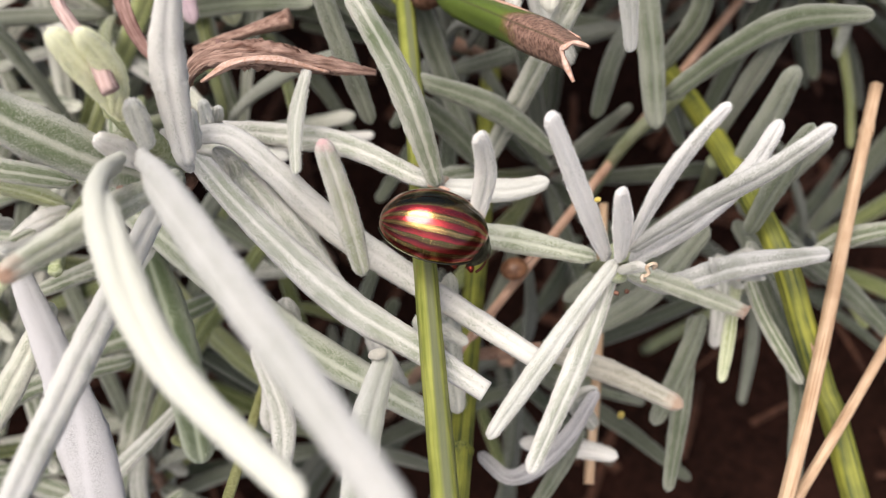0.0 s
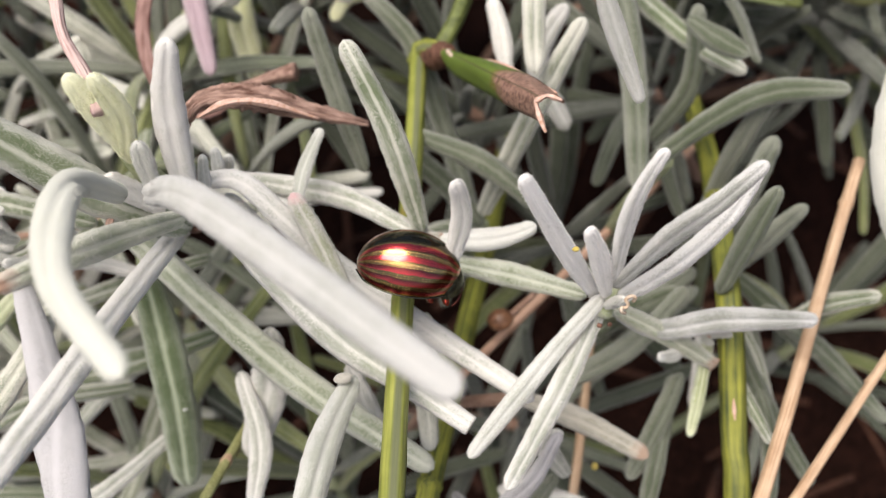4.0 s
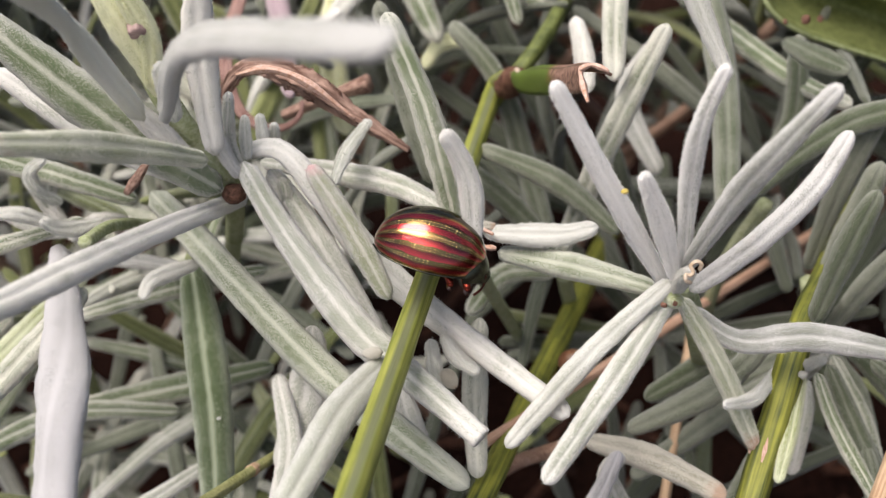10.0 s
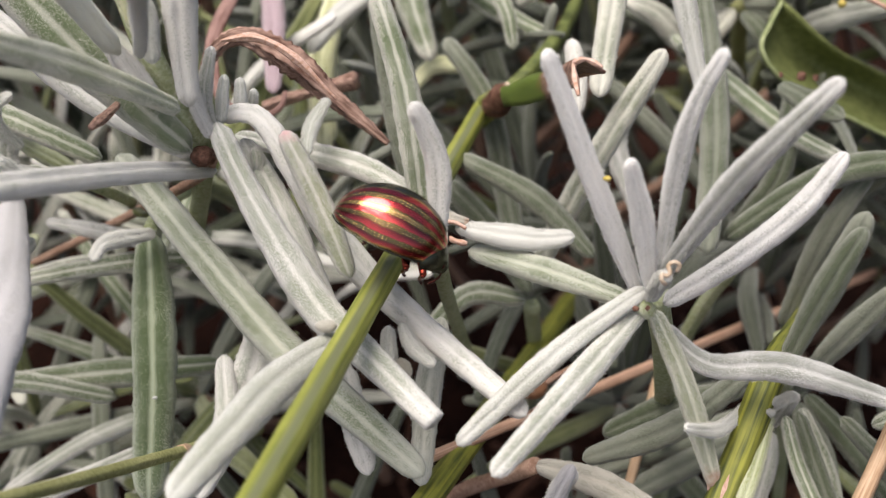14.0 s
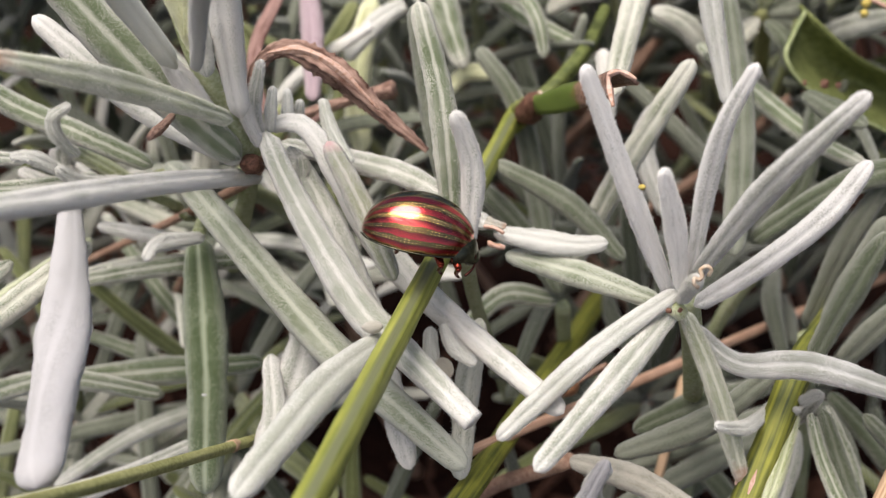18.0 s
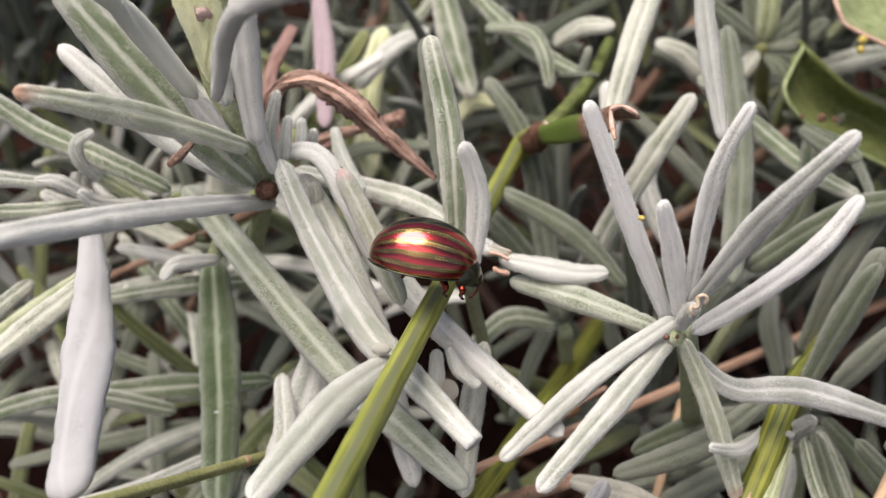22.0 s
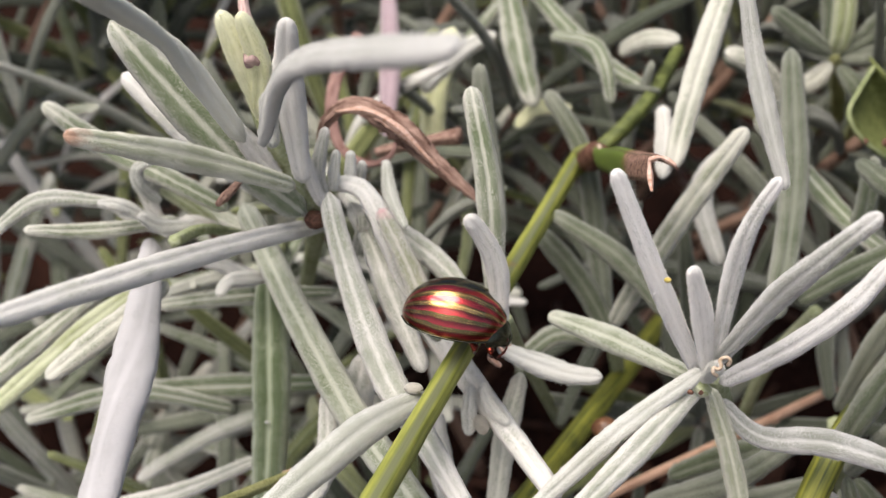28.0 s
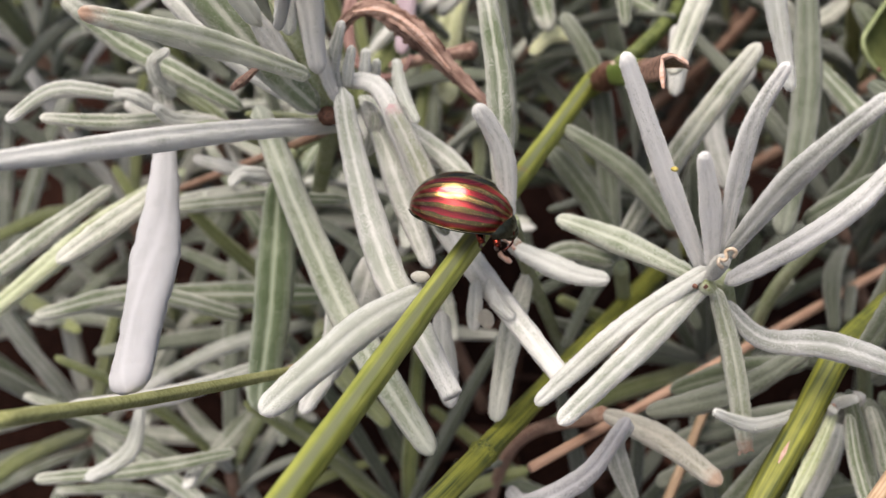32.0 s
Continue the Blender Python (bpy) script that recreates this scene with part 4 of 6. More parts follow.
twigb = plant("twig", (-20.3, 11.0, 104.7), "dry brown broken twig under a lavender leaf", "twig")
stem(twigb, "twig_stalk", 0.61, [(-20.3, 11.0, 104.7), (-20.6, 8.4, 105.3), (-21.1, 5.8, 105.9)], DEAD, girth=[0.6, 0.8, 1, 1.2, 0.7], ridge=0.12)
loopleaf = plant("dead_leaf", (-17.0, 41.3, 97.0), "narrow pinkish brown dead leaf curled into a loop", "dead leaf")
stem(loopleaf, "dead_leaf_blade", 1.25, [(-17.0, 41.3, 97.0), (-18.6, 36.3, 95.1), (-18.4, 31.9, 93.7), (-17.0, 29.1, 92.2), (-14.4, 27.7, 91.8), (-12.3, 27.6, 92.8), (-11.8, 28.7, 93.8)], PURPLE_DRY, girth=[0.9, 1, 1, 0.9, 0.7, 0.5, 0.3], flat=0.4, ridge=0.1, n=50)
pinktwig = plant("twig", (-18.6, 11.6, 114.4), "thin pinkish broken twig among the shoot leaves", "twig")
stem(pinktwig, "twig_stalk", 0.95, [(-18.6, 11.6, 114.4), (-19.2, 14.2, 115.3), (-20.5, 17.8, 115.5), (-20.8, 20.6, 115.9), (-21.3, 25.6, 115.2)], PINKTWIG, girth=[1.2, 0.9, 0.8, 1.0, 0.8], ridge=0.08)
sprigc = plant("lavender_sprig", (31.3, 49.5, 90.6), "lavender sprig seen end-on at the back of the plant", "lavender", "lavender sprigs")
stem(sprigc, "stem", 1.70, [(31.3, 49.5, 90.6), (34.3, 56.4, 78.8), (37.1, 61.4, 64.6)], STEM_OLIVE)
leaf(sprigc, 2.55, [(30.8, 48.3, 91.6), (31.0, 48.7, 94.7), (30.8, 50.9, 99.9)], FELT_OLIVE)
leaf(sprigc, 2.55, [(30.4, 48.3, 91.6), (27.4, 48.0, 93.8), (23.6, 48.3, 96.8)], FELT_SHADED)
leaf(sprigc, 2.43, [(31.2, 48.3, 91.6), (33.8, 48.4, 94.2), (36.7, 49.6, 98.2)], FELT_SHADED)
leaf(sprigc, 2.32, [(31.3, 48.0, 91.3), (34.4, 47.1, 92.7), (37.0, 47.7, 94.7)], FELT_SHADED)
leaf(sprigc, 2.11, [(30.4, 47.7, 90.9), (28.4, 46.4, 89.3), (26.1, 46.0, 88.9)], FELT_GREEN)
leaf(sprigc, 2.09, [(31.2, 47.6, 90.7), (32.7, 44.7, 89.8), (33.3, 42.9, 87.5)], FELT_SHADED)
leaf(sprigc, 2.58, [(36.4, 48.9, 87.2), (39.6, 47.1, 90.1), (46.5, 45.3, 92.9)], FELT_GREEN)
leaf(sprigc, 2.63, [(28.4, 47.9, 83.5), (23.4, 48.5, 89.4), (19.6, 48.2, 91.6)], FELT_GREEN)
leaf(sprigc, 2.82, [(31.8, 52.8, 87.0), (31.0, 58.2, 93.6), (28.7, 60.6, 99.1)], FELT_SHADED)
bigleaf = plant("broad_leaf", (46.1, 35.2, 83.0), "curled olive green broad leaf with brown spots", "leaf")
blade(bigleaf, [(32.6, 40.3, 95.8), (29.9, 34.7, 94.0), (33.0, 34.1, 90.7), (36.8, 34.3, 88.3), (46.1, 35.2, 83.0)], [(33.2, 42.4, 94.5), (33.0, 42.0, 91.4), (37.6, 42.8, 87.3), (42.9, 42.5, 84.4), (49.7, 41.7, 80.8)], [(32.7, 42.9, 95.1), (33.9, 41.3, 94.4), (37.5, 40.1, 91.7), (42.6, 39.8, 88.7), (49.0, 40.8, 84.8)], BLADE, label="curled leaf blade with a pale rim", rim=BLADE_PALE)
stem(bigleaf, "stalk", 1.84, [(48.8, 40.6, 82.0), (56.4, 40.4, 76.6), (67.3, 47.3, 67.3)], STEM_OLIVE)
stem(bigleaf, "spot", 1.07, [(33.5, 34.2, 92.1), (33.7, 33.9, 91.9), (34.0, 33.8, 91.6)], PAPERY, label="purplish brown spot", girth=[0.4, 1, 0.4], flat=0.15)
stem(bigleaf, "spot", 0.75, [(35.0, 34.4, 91.7), (35.1, 34.1, 91.6), (35.3, 34.1, 91.4)], PAPERY, label="purplish brown spot", girth=[0.4, 1, 0.4], flat=0.15)
stem(bigleaf, "spot", 0.53, [(31.5, 33.4, 92.6), (31.6, 33.1, 92.5), (31.8, 33.2, 92.3)], PAPERY, label="purplish brown spot", girth=[0.4, 1, 0.4], flat=0.15)
eggleaf = plant("broad_leaf", (43.4, 37.3, 95.7), "pale green broad leaf with a brown torn margin", "leaf")
blade(eggleaf, [(34.3, 45.1, 102.8), (34.9, 41.1, 100.4), (35.7, 39.7, 98.8), (38.0, 38.9, 97.8), (43.4, 37.3, 95.7)], [(36.3, 46.6, 102.1), (37.4, 43.4, 99.5), (38.8, 42.4, 98.2), (41.0, 41.8, 97.4), (45.7, 41.1, 95.3)], [(39.0, 48.4, 101.8), (40.4, 45.6, 99.6), (42.1, 44.6, 98.3), (44.4, 43.9, 97.5), (48.0, 43.6, 95.8)], BLADE_PALE, label="pale green leaf blade", rim=TORN)
stem(eggleaf, "stalk", 1.37, [(44.6, 40.1, 96.6), (52.1, 42.2, 91.5), (62.5, 46.4, 81.3)], STEM_OLIVE)
edgeleaf = plant("broad_leaf", (34.5, 4.1, 122.5), "large pale green leaf at the border of the plant", "leaf")
leaf(edgeleaf, 4.78, [(34.5, 4.1, 122.5), (30.9, -2.6, 119.9), (29.9, -6.7, 117.2), (30.3, -13.5, 112.9)], FELT_GREEN)
stem(edgeleaf, "stalk", 1.20, [(34.5, 4.1, 122.5), (36.5, 8.1, 124.5), (39.5, 14.1, 123.5)], STEM_PALE)

# ---- beetle ----
def elytra_material():
    """Metallic wing case: crimson and purple bands between gold-green lines, with rows of fine pits."""
    mat, nt, bsdf = material("elytra_metal")
    uv = nt.nodes.new("ShaderNodeUVMap")
    sep = nt.nodes.new("ShaderNodeSeparateXYZ")
    nt.links.new(uv.outputs[0], sep.inputs[0])
    u, v = sep.outputs[0], sep.outputs[1]
    grain = calc(nt, "SUBTRACT", noise_of(nt, 700.0), 0.5)
    wob = calc(nt, "ADD", u, calc(nt, "MULTIPLY", grain, 0.075))
    red, deep, gold, green, dark = (0.57, 0.058, 0.062), (0.17, 0.02, 0.02), (0.55, 0.34, 0.12), (0.19, 0.125, 0.04), (0.06, 0.045, 0.018)
    bands = [(0.0, dark), (0.09, dark), (0.13, green), (0.155, gold), (0.175, red), (0.255, red), (0.285, green), (0.30, gold), (0.365, green), (0.385, red), (0.455, red), (0.475, green), (0.50, gold), (0.555, green), (0.575, deep), (0.64, red), (0.655, green), (0.71, green), (0.73, deep), (0.80, red), (0.815, green), (0.865, green), (0.885, deep), (0.935, red), (0.955, gold), (0.975, dark)]
    col = ramp(nt, wob, bands[:14])
    low = ramp(nt, wob, bands[14:])
    col = mixed(nt, calc(nt, "GREATER_THAN", wob, 0.56), col, low)
    # double rows of fine bright pits along the gold-green lines
    dot = calc(nt, "MULTIPLY", calc(nt, "ABSOLUTE", calc(nt, "SUBTRACT", calc(nt, "FRACT", calc(nt, "MULTIPLY", v, 44.0), 0), 0.5), 0), 2.6)
    near = 9.0
    for at in (0.308, 0.352, 0.497, 0.54, 0.665, 0.70, 0.825, 0.855):
        near = calc(nt, "MINIMUM", calc(nt, "ABSOLUTE", calc(nt, "SUBTRACT", calc(nt, "ADD", u, calc(nt, "MULTIPLY", grain, 0.012)), at), 0), near)
    away = calc(nt, "MULTIPLY", near, 85.0)
    d = calc(nt, "SQRT", calc(nt, "ADD", calc(nt, "MULTIPLY", away, away), calc(nt, "MULTIPLY", dot, dot)), 0)
    pit = ramp(nt, calc(nt, "ADD", d, calc(nt, "MULTIPLY", ramp(nt, noise_of(nt, 900.0), [(0.40, (0.0,) * 3), (0.66, (1.0,) * 3)]), 0.55)), [(0.40, (0.0,) * 3), (0.78, (1.0,) * 3)])
    col = mixed(nt, pit, (0.74, 0.50, 0.25), col)
    nt.links.new(col, bsdf.inputs["Base Color"])
    bsdf.inputs["Metallic"].default_value = 1.0
    bsdf.inputs["Roughness"].default_value = 0.25
    bsdf.inputs["Coat Weight"].default_value = 0.8
    bsdf.inputs["Coat Roughness"].default_value = 0.13
    bump = node(nt, "Bump", Strength=0.5, Distance=0.00006)
    nt.links.new(pit, bump.inputs["Height"])
    nt.links.new(bump.outputs[0], bsdf.inputs["Normal"])
    return mat


def metal(name, col, roughness):
    mat, nt, bsdf = material(name)
    nt.links.new(mixed(nt, noise_of(nt, 2500.0), col, tuple(c * 0.45 for c in col)), bsdf.inputs["Base Color"])
    bsdf.inputs["Metallic"].default_value = 0.9
    bsdf.inputs["Roughness"].default_value = roughness
    bump = node(nt, "Bump", Strength=0.3, Distance=0.00005)
    nt.links.new(noise_of(nt, 9000.0), bump.inputs["Height"])
    nt.links.new(bump.outputs[0], bsdf.inputs["Normal"])
    return mat


ELYTRA = elytra_material()
PRONOTUM = metal("pronotum_metal", (0.10, 0.10, 0.07), 0.25)
LEGMETAL = metal("leg_metal", (0.30, 0.05, 0.03), 0.25)
BELLY = metal("belly_metal", (0.09, 0.025, 0.02), 0.35)


def shell(outline, height, across0, across1, x0, x1, nx=40, na=26, drop=0.0, thick=None):
    """A domed plate over x0..x1: outline(x) half width, height(x) rise; across from one angle to another, degrees from the top."""
    verts, uvs = [], []
    for i in range(nx):
        v = i / (nx - 1)
        x = x0 + (x1 - x0) * (0.5 - 0.5 * math.cos(math.pi * v))
        for j in range(na):
            a = radians(across0 + (across1 - across0) * j / (na - 1))
            verts.append((x / 1000, outline(x) * math.sin(a) / 1000, (height(x) * math.cos(a) - drop) / 1000))
            uvs.append((j / (na - 1), v))
    faces = [(i * na + j, i * na + j + 1, (i + 1) * na + j + 1, (i + 1) * na + j) for i in range(nx - 1) for j in range(na - 1)]
    return verts, faces, uvs


def ellipse(c, r, top, power=0.5):
    return lambda x: top * max(0.0, 1 - ((x - c) / r) ** 2) ** power


def blob(center, size, nu=14, nv=10):
    verts, faces, uvs = [], [], []
    for i in range(nv + 1):
        b = math.pi * i / nv
        for j in range(nu):
            a = 2 * math.pi * j / nu
            verts.append(tuple((c + s * k) / 1000 for c, s, k in zip(center, size, (math.cos(b), math.sin(b) * math.cos(a), math.sin(b) * math.sin(a)))))
            uvs.append((j / nu, i / nv))
    for i in range(nv):
        for j in range(nu):
            faces.append((i * nu + j, i * nu + (j + 1) % nu, (i + 1) * nu + (j + 1) % nu, (i + 1) * nu + j))
    return verts, faces, uvs


def build_beetle():
    bug = tagged(new("leaf_beetle"), "shiny crimson and gold-green striped leaf beetle on a stem", "beetle")
    wide, high = ellipse(-0.2, 3.85, 2.75, 0.46), ellipse(-0.1, 3.95, 3.2, 0.5)
    for s in (1, -1):
        v, f, uv = shell(wide, high, 0.6 * s, 97 * s, -4.04, 3.6, drop=-0.45)
        part("elytron", v, f if s < 0 else [q[::-1] for q in f], ELYTRA, bug, "striped metallic wing case", uv)
        # raised outer rim of the wing case
        rim = [(x, s * (wide(x) + 0.01), 0.16) for x in np.linspace(-4.0, 3.5, 16)]
        rv, rf, ruv = tube_mesh(rim, 0.13, n=30, m=6, ridge=0)
        part("rim", rv, rf, PRONOTUM, bug, "thin bronze rim", ruv)
    v, f, uv = shell(ellipse(2.2, 1.95, 2.0, 0.5), ellipse(2.0, 2.15, 1.9, 0.5), -98, 98, 2.5, 4.12, nx=18, na=30, drop=0.0)
    part("pronotum", v, [q[::-1] for q in f], PRONOTUM, bug, "dark green-bronze neck shield", uv)
    v, f, uv = blob((3.7, 0, -0.1), (0.6, 0.95, 0.7))
    part("head", v, f, PRONOTUM, bug, "dark bronze head", uv)
    v, f, uv = blob((-0.4, 0, 0.35), (3.4, 2.3, 0.9))
    part("abdomen", v, f, BELLY, bug, "dark coppery underside", uv)
    for s in (1, -1):
        v, f, uv = blob((3.85, s * 0.74, 0.1), (0.22, 0.18, 0.25), 10, 8)
        part("eye", v, f, BELLY, bug, "", uv)
        v, f, uv = tube_mesh([(4.0, s * 0.5, -0.3), (4.0, s * 0.8, -0.6), (3.8, s * 1.1, -0.9), (3.5, s * 1.3, -1.2)], 0.14, n=22, m=7, taper=1.5, ridge=0)
        part("antenna", v, f, BELLY, bug, "", uv)
        for x, fore, out, low in ((2.5, 0.5, 1.85, 0.8), (1.3, 0.5, 1.85, 0.8), (-1.2, -0.2, 0.85, 0.45)):
            v, f, uv = tube_mesh([(x, s * 1.0, 0.0), (x + fore * 0.5, s * out * 0.8, -0.35 * low), (x + fore, s * out, -0.75 * low)], 0.7, n=12, m=8, taper=0.7, ridge=0)
            leg = part("leg", v, f, LEGMETAL, bug, "glossy coppery leg", uv)
            v, f, uv = tube_mesh([(x + fore, s * out, -0.75 * low), (x + fore * 0.9, s * out * 0.75, -1.15 * low), (x + fore * 0.8, s * out * 0.5, -1.6 * low)], 0.4, n=12, m=7, taper=0.8, ridge=0)
            part("shin", v, f, LEGMETAL, leg, "", uv)
            v, f, uv = tube_mesh([(x + fore * 0.8, s * out * 0.5, -1.6 * low), (x + fore * 1.0, s * out * 0.35, -1.9 * low), (x + fore * 1.3, s * out * 0.3, -2.05 * low)], 0.28, n=10, m=6, taper=0.7, ridge=0)
            part("foot", v, f, BELLY, leg, "", uv)
    return bug


beetle = build_beetle()
beetle.matrix_basis = pose(-0.00314, 0.00232, 0.09933, -22.9, 6.2, -4.6)

# ---- small things ----
bud = plant("brown_bud", (8.7, 8.8, 78.4), "round glossy brown seed capsule hanging in the foliage", "seed capsule")
v, f, uv = blob((0, 0, 0), (1.25, 1.05, 1.0), 22, 16)
BUD = rough_mat("brown_capsule", (0.10, 0.04, 0.02), (0.34, 0.17, 0.09), 900, 350, 0.35, spec=0.5)
part("capsule", v, f, BUD, bud, "", uv)
v, f, uv = tube_mesh([(1.0, 0.2, 0.2), (2.2, 0.8, 0.6), (3.6, 1.6, 0.8)], 0.6, n=12)
part("stalk", v, f, STEM_RED, bud, "", uv)


def crumb(name, at, size, mat, label, category):
    v, f, uv = blob((0, 0, 0), size, 10, 8)
    v = [tuple(np.array(p) * (1 + 0.25 * noise.noise(Vector(p) * 4000 + Vector(at)))) for p in v]
    ob = part(name, v, f, mat, None, "", uv)
    ob.location = Vector(at) / 1000
    tagged(ob, label, category)
    return ob


speck = crumb("yellow_speck", (11.55, 0.9, 105.5), (0.25, 0.2, 0.2), YELLOW, "tiny pale yellow speck stuck to a lavender leaf", "speck")
crumb("insect_eggs", (37.5, 38.7, 97.5), (0.45, 0.35, 0.5), YELLOW, "tiny cluster of orange-yellow insect eggs", "eggs")
crumb("insect_eggs", (37.3, 38.1, 96.8), (0.4, 0.35, 0.4), YELLOW, "tiny cluster of orange-yellow insect eggs", "eggs")
crumb("yellow_petal_bit", (14.2, -5.7, 75.2), (0.3, 0.3, 0.7), YELLOW, "small orange-yellow scrap over the soil", "debris")
crumb("withered_bit", (-6.1, -2.2, 95.9), (0.7, 0.45, 0.45), FELT_TAN, "small pale withered leaf bit behind the stem", "debris")
crumb("white_speck", (-20.2, 3.8, 82.7), (0.22, 0.12, 0.12), FELT_PALE, "tiny white speck on a green leaf", "speck")


def litter():
    """Dead scraps and bits of twig on the soil."""
    lit = np.random.default_rng(3)
    vs, fs, us = [], [], []
    for k in range(260):
        x, y, a = lit.uniform(-70, 90), lit.uniform(-70, 90), lit.uniform(0, 6.28)
        long = lit.uniform(4, 22)
        dx, dy = math.cos(a) * long / 2, math.sin(a) * long / 2
        v, f, uv = tube_mesh([(x - dx, y - dy, 5 + lit.uniform(0, 2)), (x, y, 6 + lit.uniform(0, 3)), (x + dx, y + dy, 5 + lit.uniform(0, 4))], lit.uniform(0.6, 2.2), n=8, m=6, flat=0.5)
        fs += [tuple(q + len(us) for q in p) for p in f]
        us += [tuple(q) for q in uv]
        vs += [tuple(q) for q in v]
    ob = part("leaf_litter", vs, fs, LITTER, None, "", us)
    tagged(ob, "brown dead leaf and twig scraps on the soil", "litter", kind="stuff")


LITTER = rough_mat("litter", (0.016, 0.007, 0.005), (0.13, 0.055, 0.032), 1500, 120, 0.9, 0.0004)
litter()

# ---- deep foliage: sprigs of lavender below and behind ----
deep = np.random.default_rng(21)
SHAPES = []
# darkened olive felt, carrying the shade of the deep leaves as colour
SHADED_OLIVE = felt("shaded_olive_felt", (0.08, 0.10, 0.02), (0.24, 0.26, 0.10), 0.36, 0.4)
for k in range(9):
    long = deep.uniform(17, 30)
    bend = deep.uniform(-5, 5)
    droop = deep.uniform(0, 7)
    pts = [(0, 0, 0), (bend * 0.25, 0, long * 0.33 + 0.3), (bend * 0.7, -droop * 0.3, long * 0.68), (bend, -droop, long)]
    v, f, uv = leaf_mesh(pts, deep.uniform(1.9, 2.6), n=20, hairs=0, face=np.array([0.0, 1.0, 0.12]))
    SHAPES.append((v, f, uv))
DEEP_MESHES = []
for v, f, uv in SHAPES:
    for mat in (FELT_SHADED, DEEP_SHADED, DEEP_SHADED, SHADED_OLIVE, FELT_SHADED, FELT_GREEN, FELT_GREEN, FELT_SHADED, SHADED_OLIVE, FELT):
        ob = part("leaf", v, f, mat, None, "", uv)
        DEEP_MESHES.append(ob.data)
        bpy.data.objects.remove(ob)


def deep_sprig(n_leaves, height, shades=(0, 1, 2, 3, 1, 2)):
    sprig = tagged(new("lavender_sprig"), "grey-green lavender sprig deep in the bush and unseen around it", "lavender", "lavender sprigs")
    v, f, uv = tube_mesh([(0, 0, -height), (1.0, 0.5, -height * 0.5), (0, 0, 0)], 1.7, n=14, m=8)
    part("stem", v, f, STEM_RED if deep.random() < 0.5 else STEM_PALE, sprig, "", uv)
    for k in range(n_leaves):
        z = -height * 0.42 * (k // 4) / (n_leaves / 4)
        turn = k * 90 + (k // 4) * 45 + deep.uniform(-20, 20)
        lean = deep.uniform(18, 42) + (k // 4) * 10
        ob = new("leaf", DEEP_MESHES[int(deep.integers(len(SHAPES))) * 10 + shades[int(deep.integers(len(shades)))]])
        ob.parent = sprig
        ob.matrix_basis = Matrix.Translation((0, 0, z / 1000)) @ Matrix.Rotation(radians(turn), 4, "Z") @ Matrix.Rotation(radians(lean), 4, "X") @ Matrix.Scale(deep.uniform(0.75, 1.1), 4)
    return sprig


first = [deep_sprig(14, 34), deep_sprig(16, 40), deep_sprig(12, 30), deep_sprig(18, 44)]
# dark and lit sprigs carry shade and light in their leaf colour
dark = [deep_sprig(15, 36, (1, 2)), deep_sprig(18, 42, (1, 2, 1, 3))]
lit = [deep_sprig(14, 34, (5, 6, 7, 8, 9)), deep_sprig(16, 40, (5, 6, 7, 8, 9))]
VIEW_RIGHT, VIEW_DOWN, VIEW_IN = Vector((1, 0, 0)), Vector((0, -0.643, -0.766)), Vector((0, 0.766, -0.643))
spots = []
for row, (down, into) in enumerate(((-48, 66), (-32, 58), (-15, 50), (2, 46), (18, 42), (32, 40))):
    for k in range(7):
        across = -60 + 20 * k + (10 if row % 2 else 0) + deep.uniform(-4, 4)
        if (across > 14 and down > 4 and deep.random() < 0.75) or (across > -8 and down > -25 and deep.random() < 0.35):
            continue
        spots.append((across, down + deep.uniform(-4, 4), into + deep.uniform(-3, 12)))
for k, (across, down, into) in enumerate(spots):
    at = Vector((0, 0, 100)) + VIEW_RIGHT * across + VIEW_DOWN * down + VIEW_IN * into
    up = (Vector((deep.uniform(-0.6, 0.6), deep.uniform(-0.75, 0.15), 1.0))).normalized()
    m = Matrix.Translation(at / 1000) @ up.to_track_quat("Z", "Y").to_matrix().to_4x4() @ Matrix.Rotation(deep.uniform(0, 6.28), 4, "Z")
    # on the left, lighter leaf colours stand for more light
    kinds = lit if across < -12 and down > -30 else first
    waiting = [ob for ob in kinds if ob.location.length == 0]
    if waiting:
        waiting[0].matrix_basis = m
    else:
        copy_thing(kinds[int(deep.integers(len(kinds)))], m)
# unseen sprigs added behind and beside the open patch, to shade it
for k in range(44):
    a = radians(-25 + 215 * k / 43)
    far = deep.uniform(78, 118)
    at = Vector((math.cos(a) * far + 5, math.sin(a) * far * 0.9 + 12, deep.uniform(88, 150)))
    up = Vector((-at.x * 0.004 + deep.uniform(-0.4, 0.4), -at.y * 0.004 + deep.uniform(-0.3, 0.3), 1.0)).normalized()
    m = Matrix.Translation(at / 1000) @ up.to_track_quat("Z", "Y").to_matrix().to_4x4() @ Matrix.Rotation(deep.uniform(0, 6.28), 4, "Z")
    copy_thing(first[k % len(first)], m)

# low sprigs painted dark as shade, added to close the gaps at the back
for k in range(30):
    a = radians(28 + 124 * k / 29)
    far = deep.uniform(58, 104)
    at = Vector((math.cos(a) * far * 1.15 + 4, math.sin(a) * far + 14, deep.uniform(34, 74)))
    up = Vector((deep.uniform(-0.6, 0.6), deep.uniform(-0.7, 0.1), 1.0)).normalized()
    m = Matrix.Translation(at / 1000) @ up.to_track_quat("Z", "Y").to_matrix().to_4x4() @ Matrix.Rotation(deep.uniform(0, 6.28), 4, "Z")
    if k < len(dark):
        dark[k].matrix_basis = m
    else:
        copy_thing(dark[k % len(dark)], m)


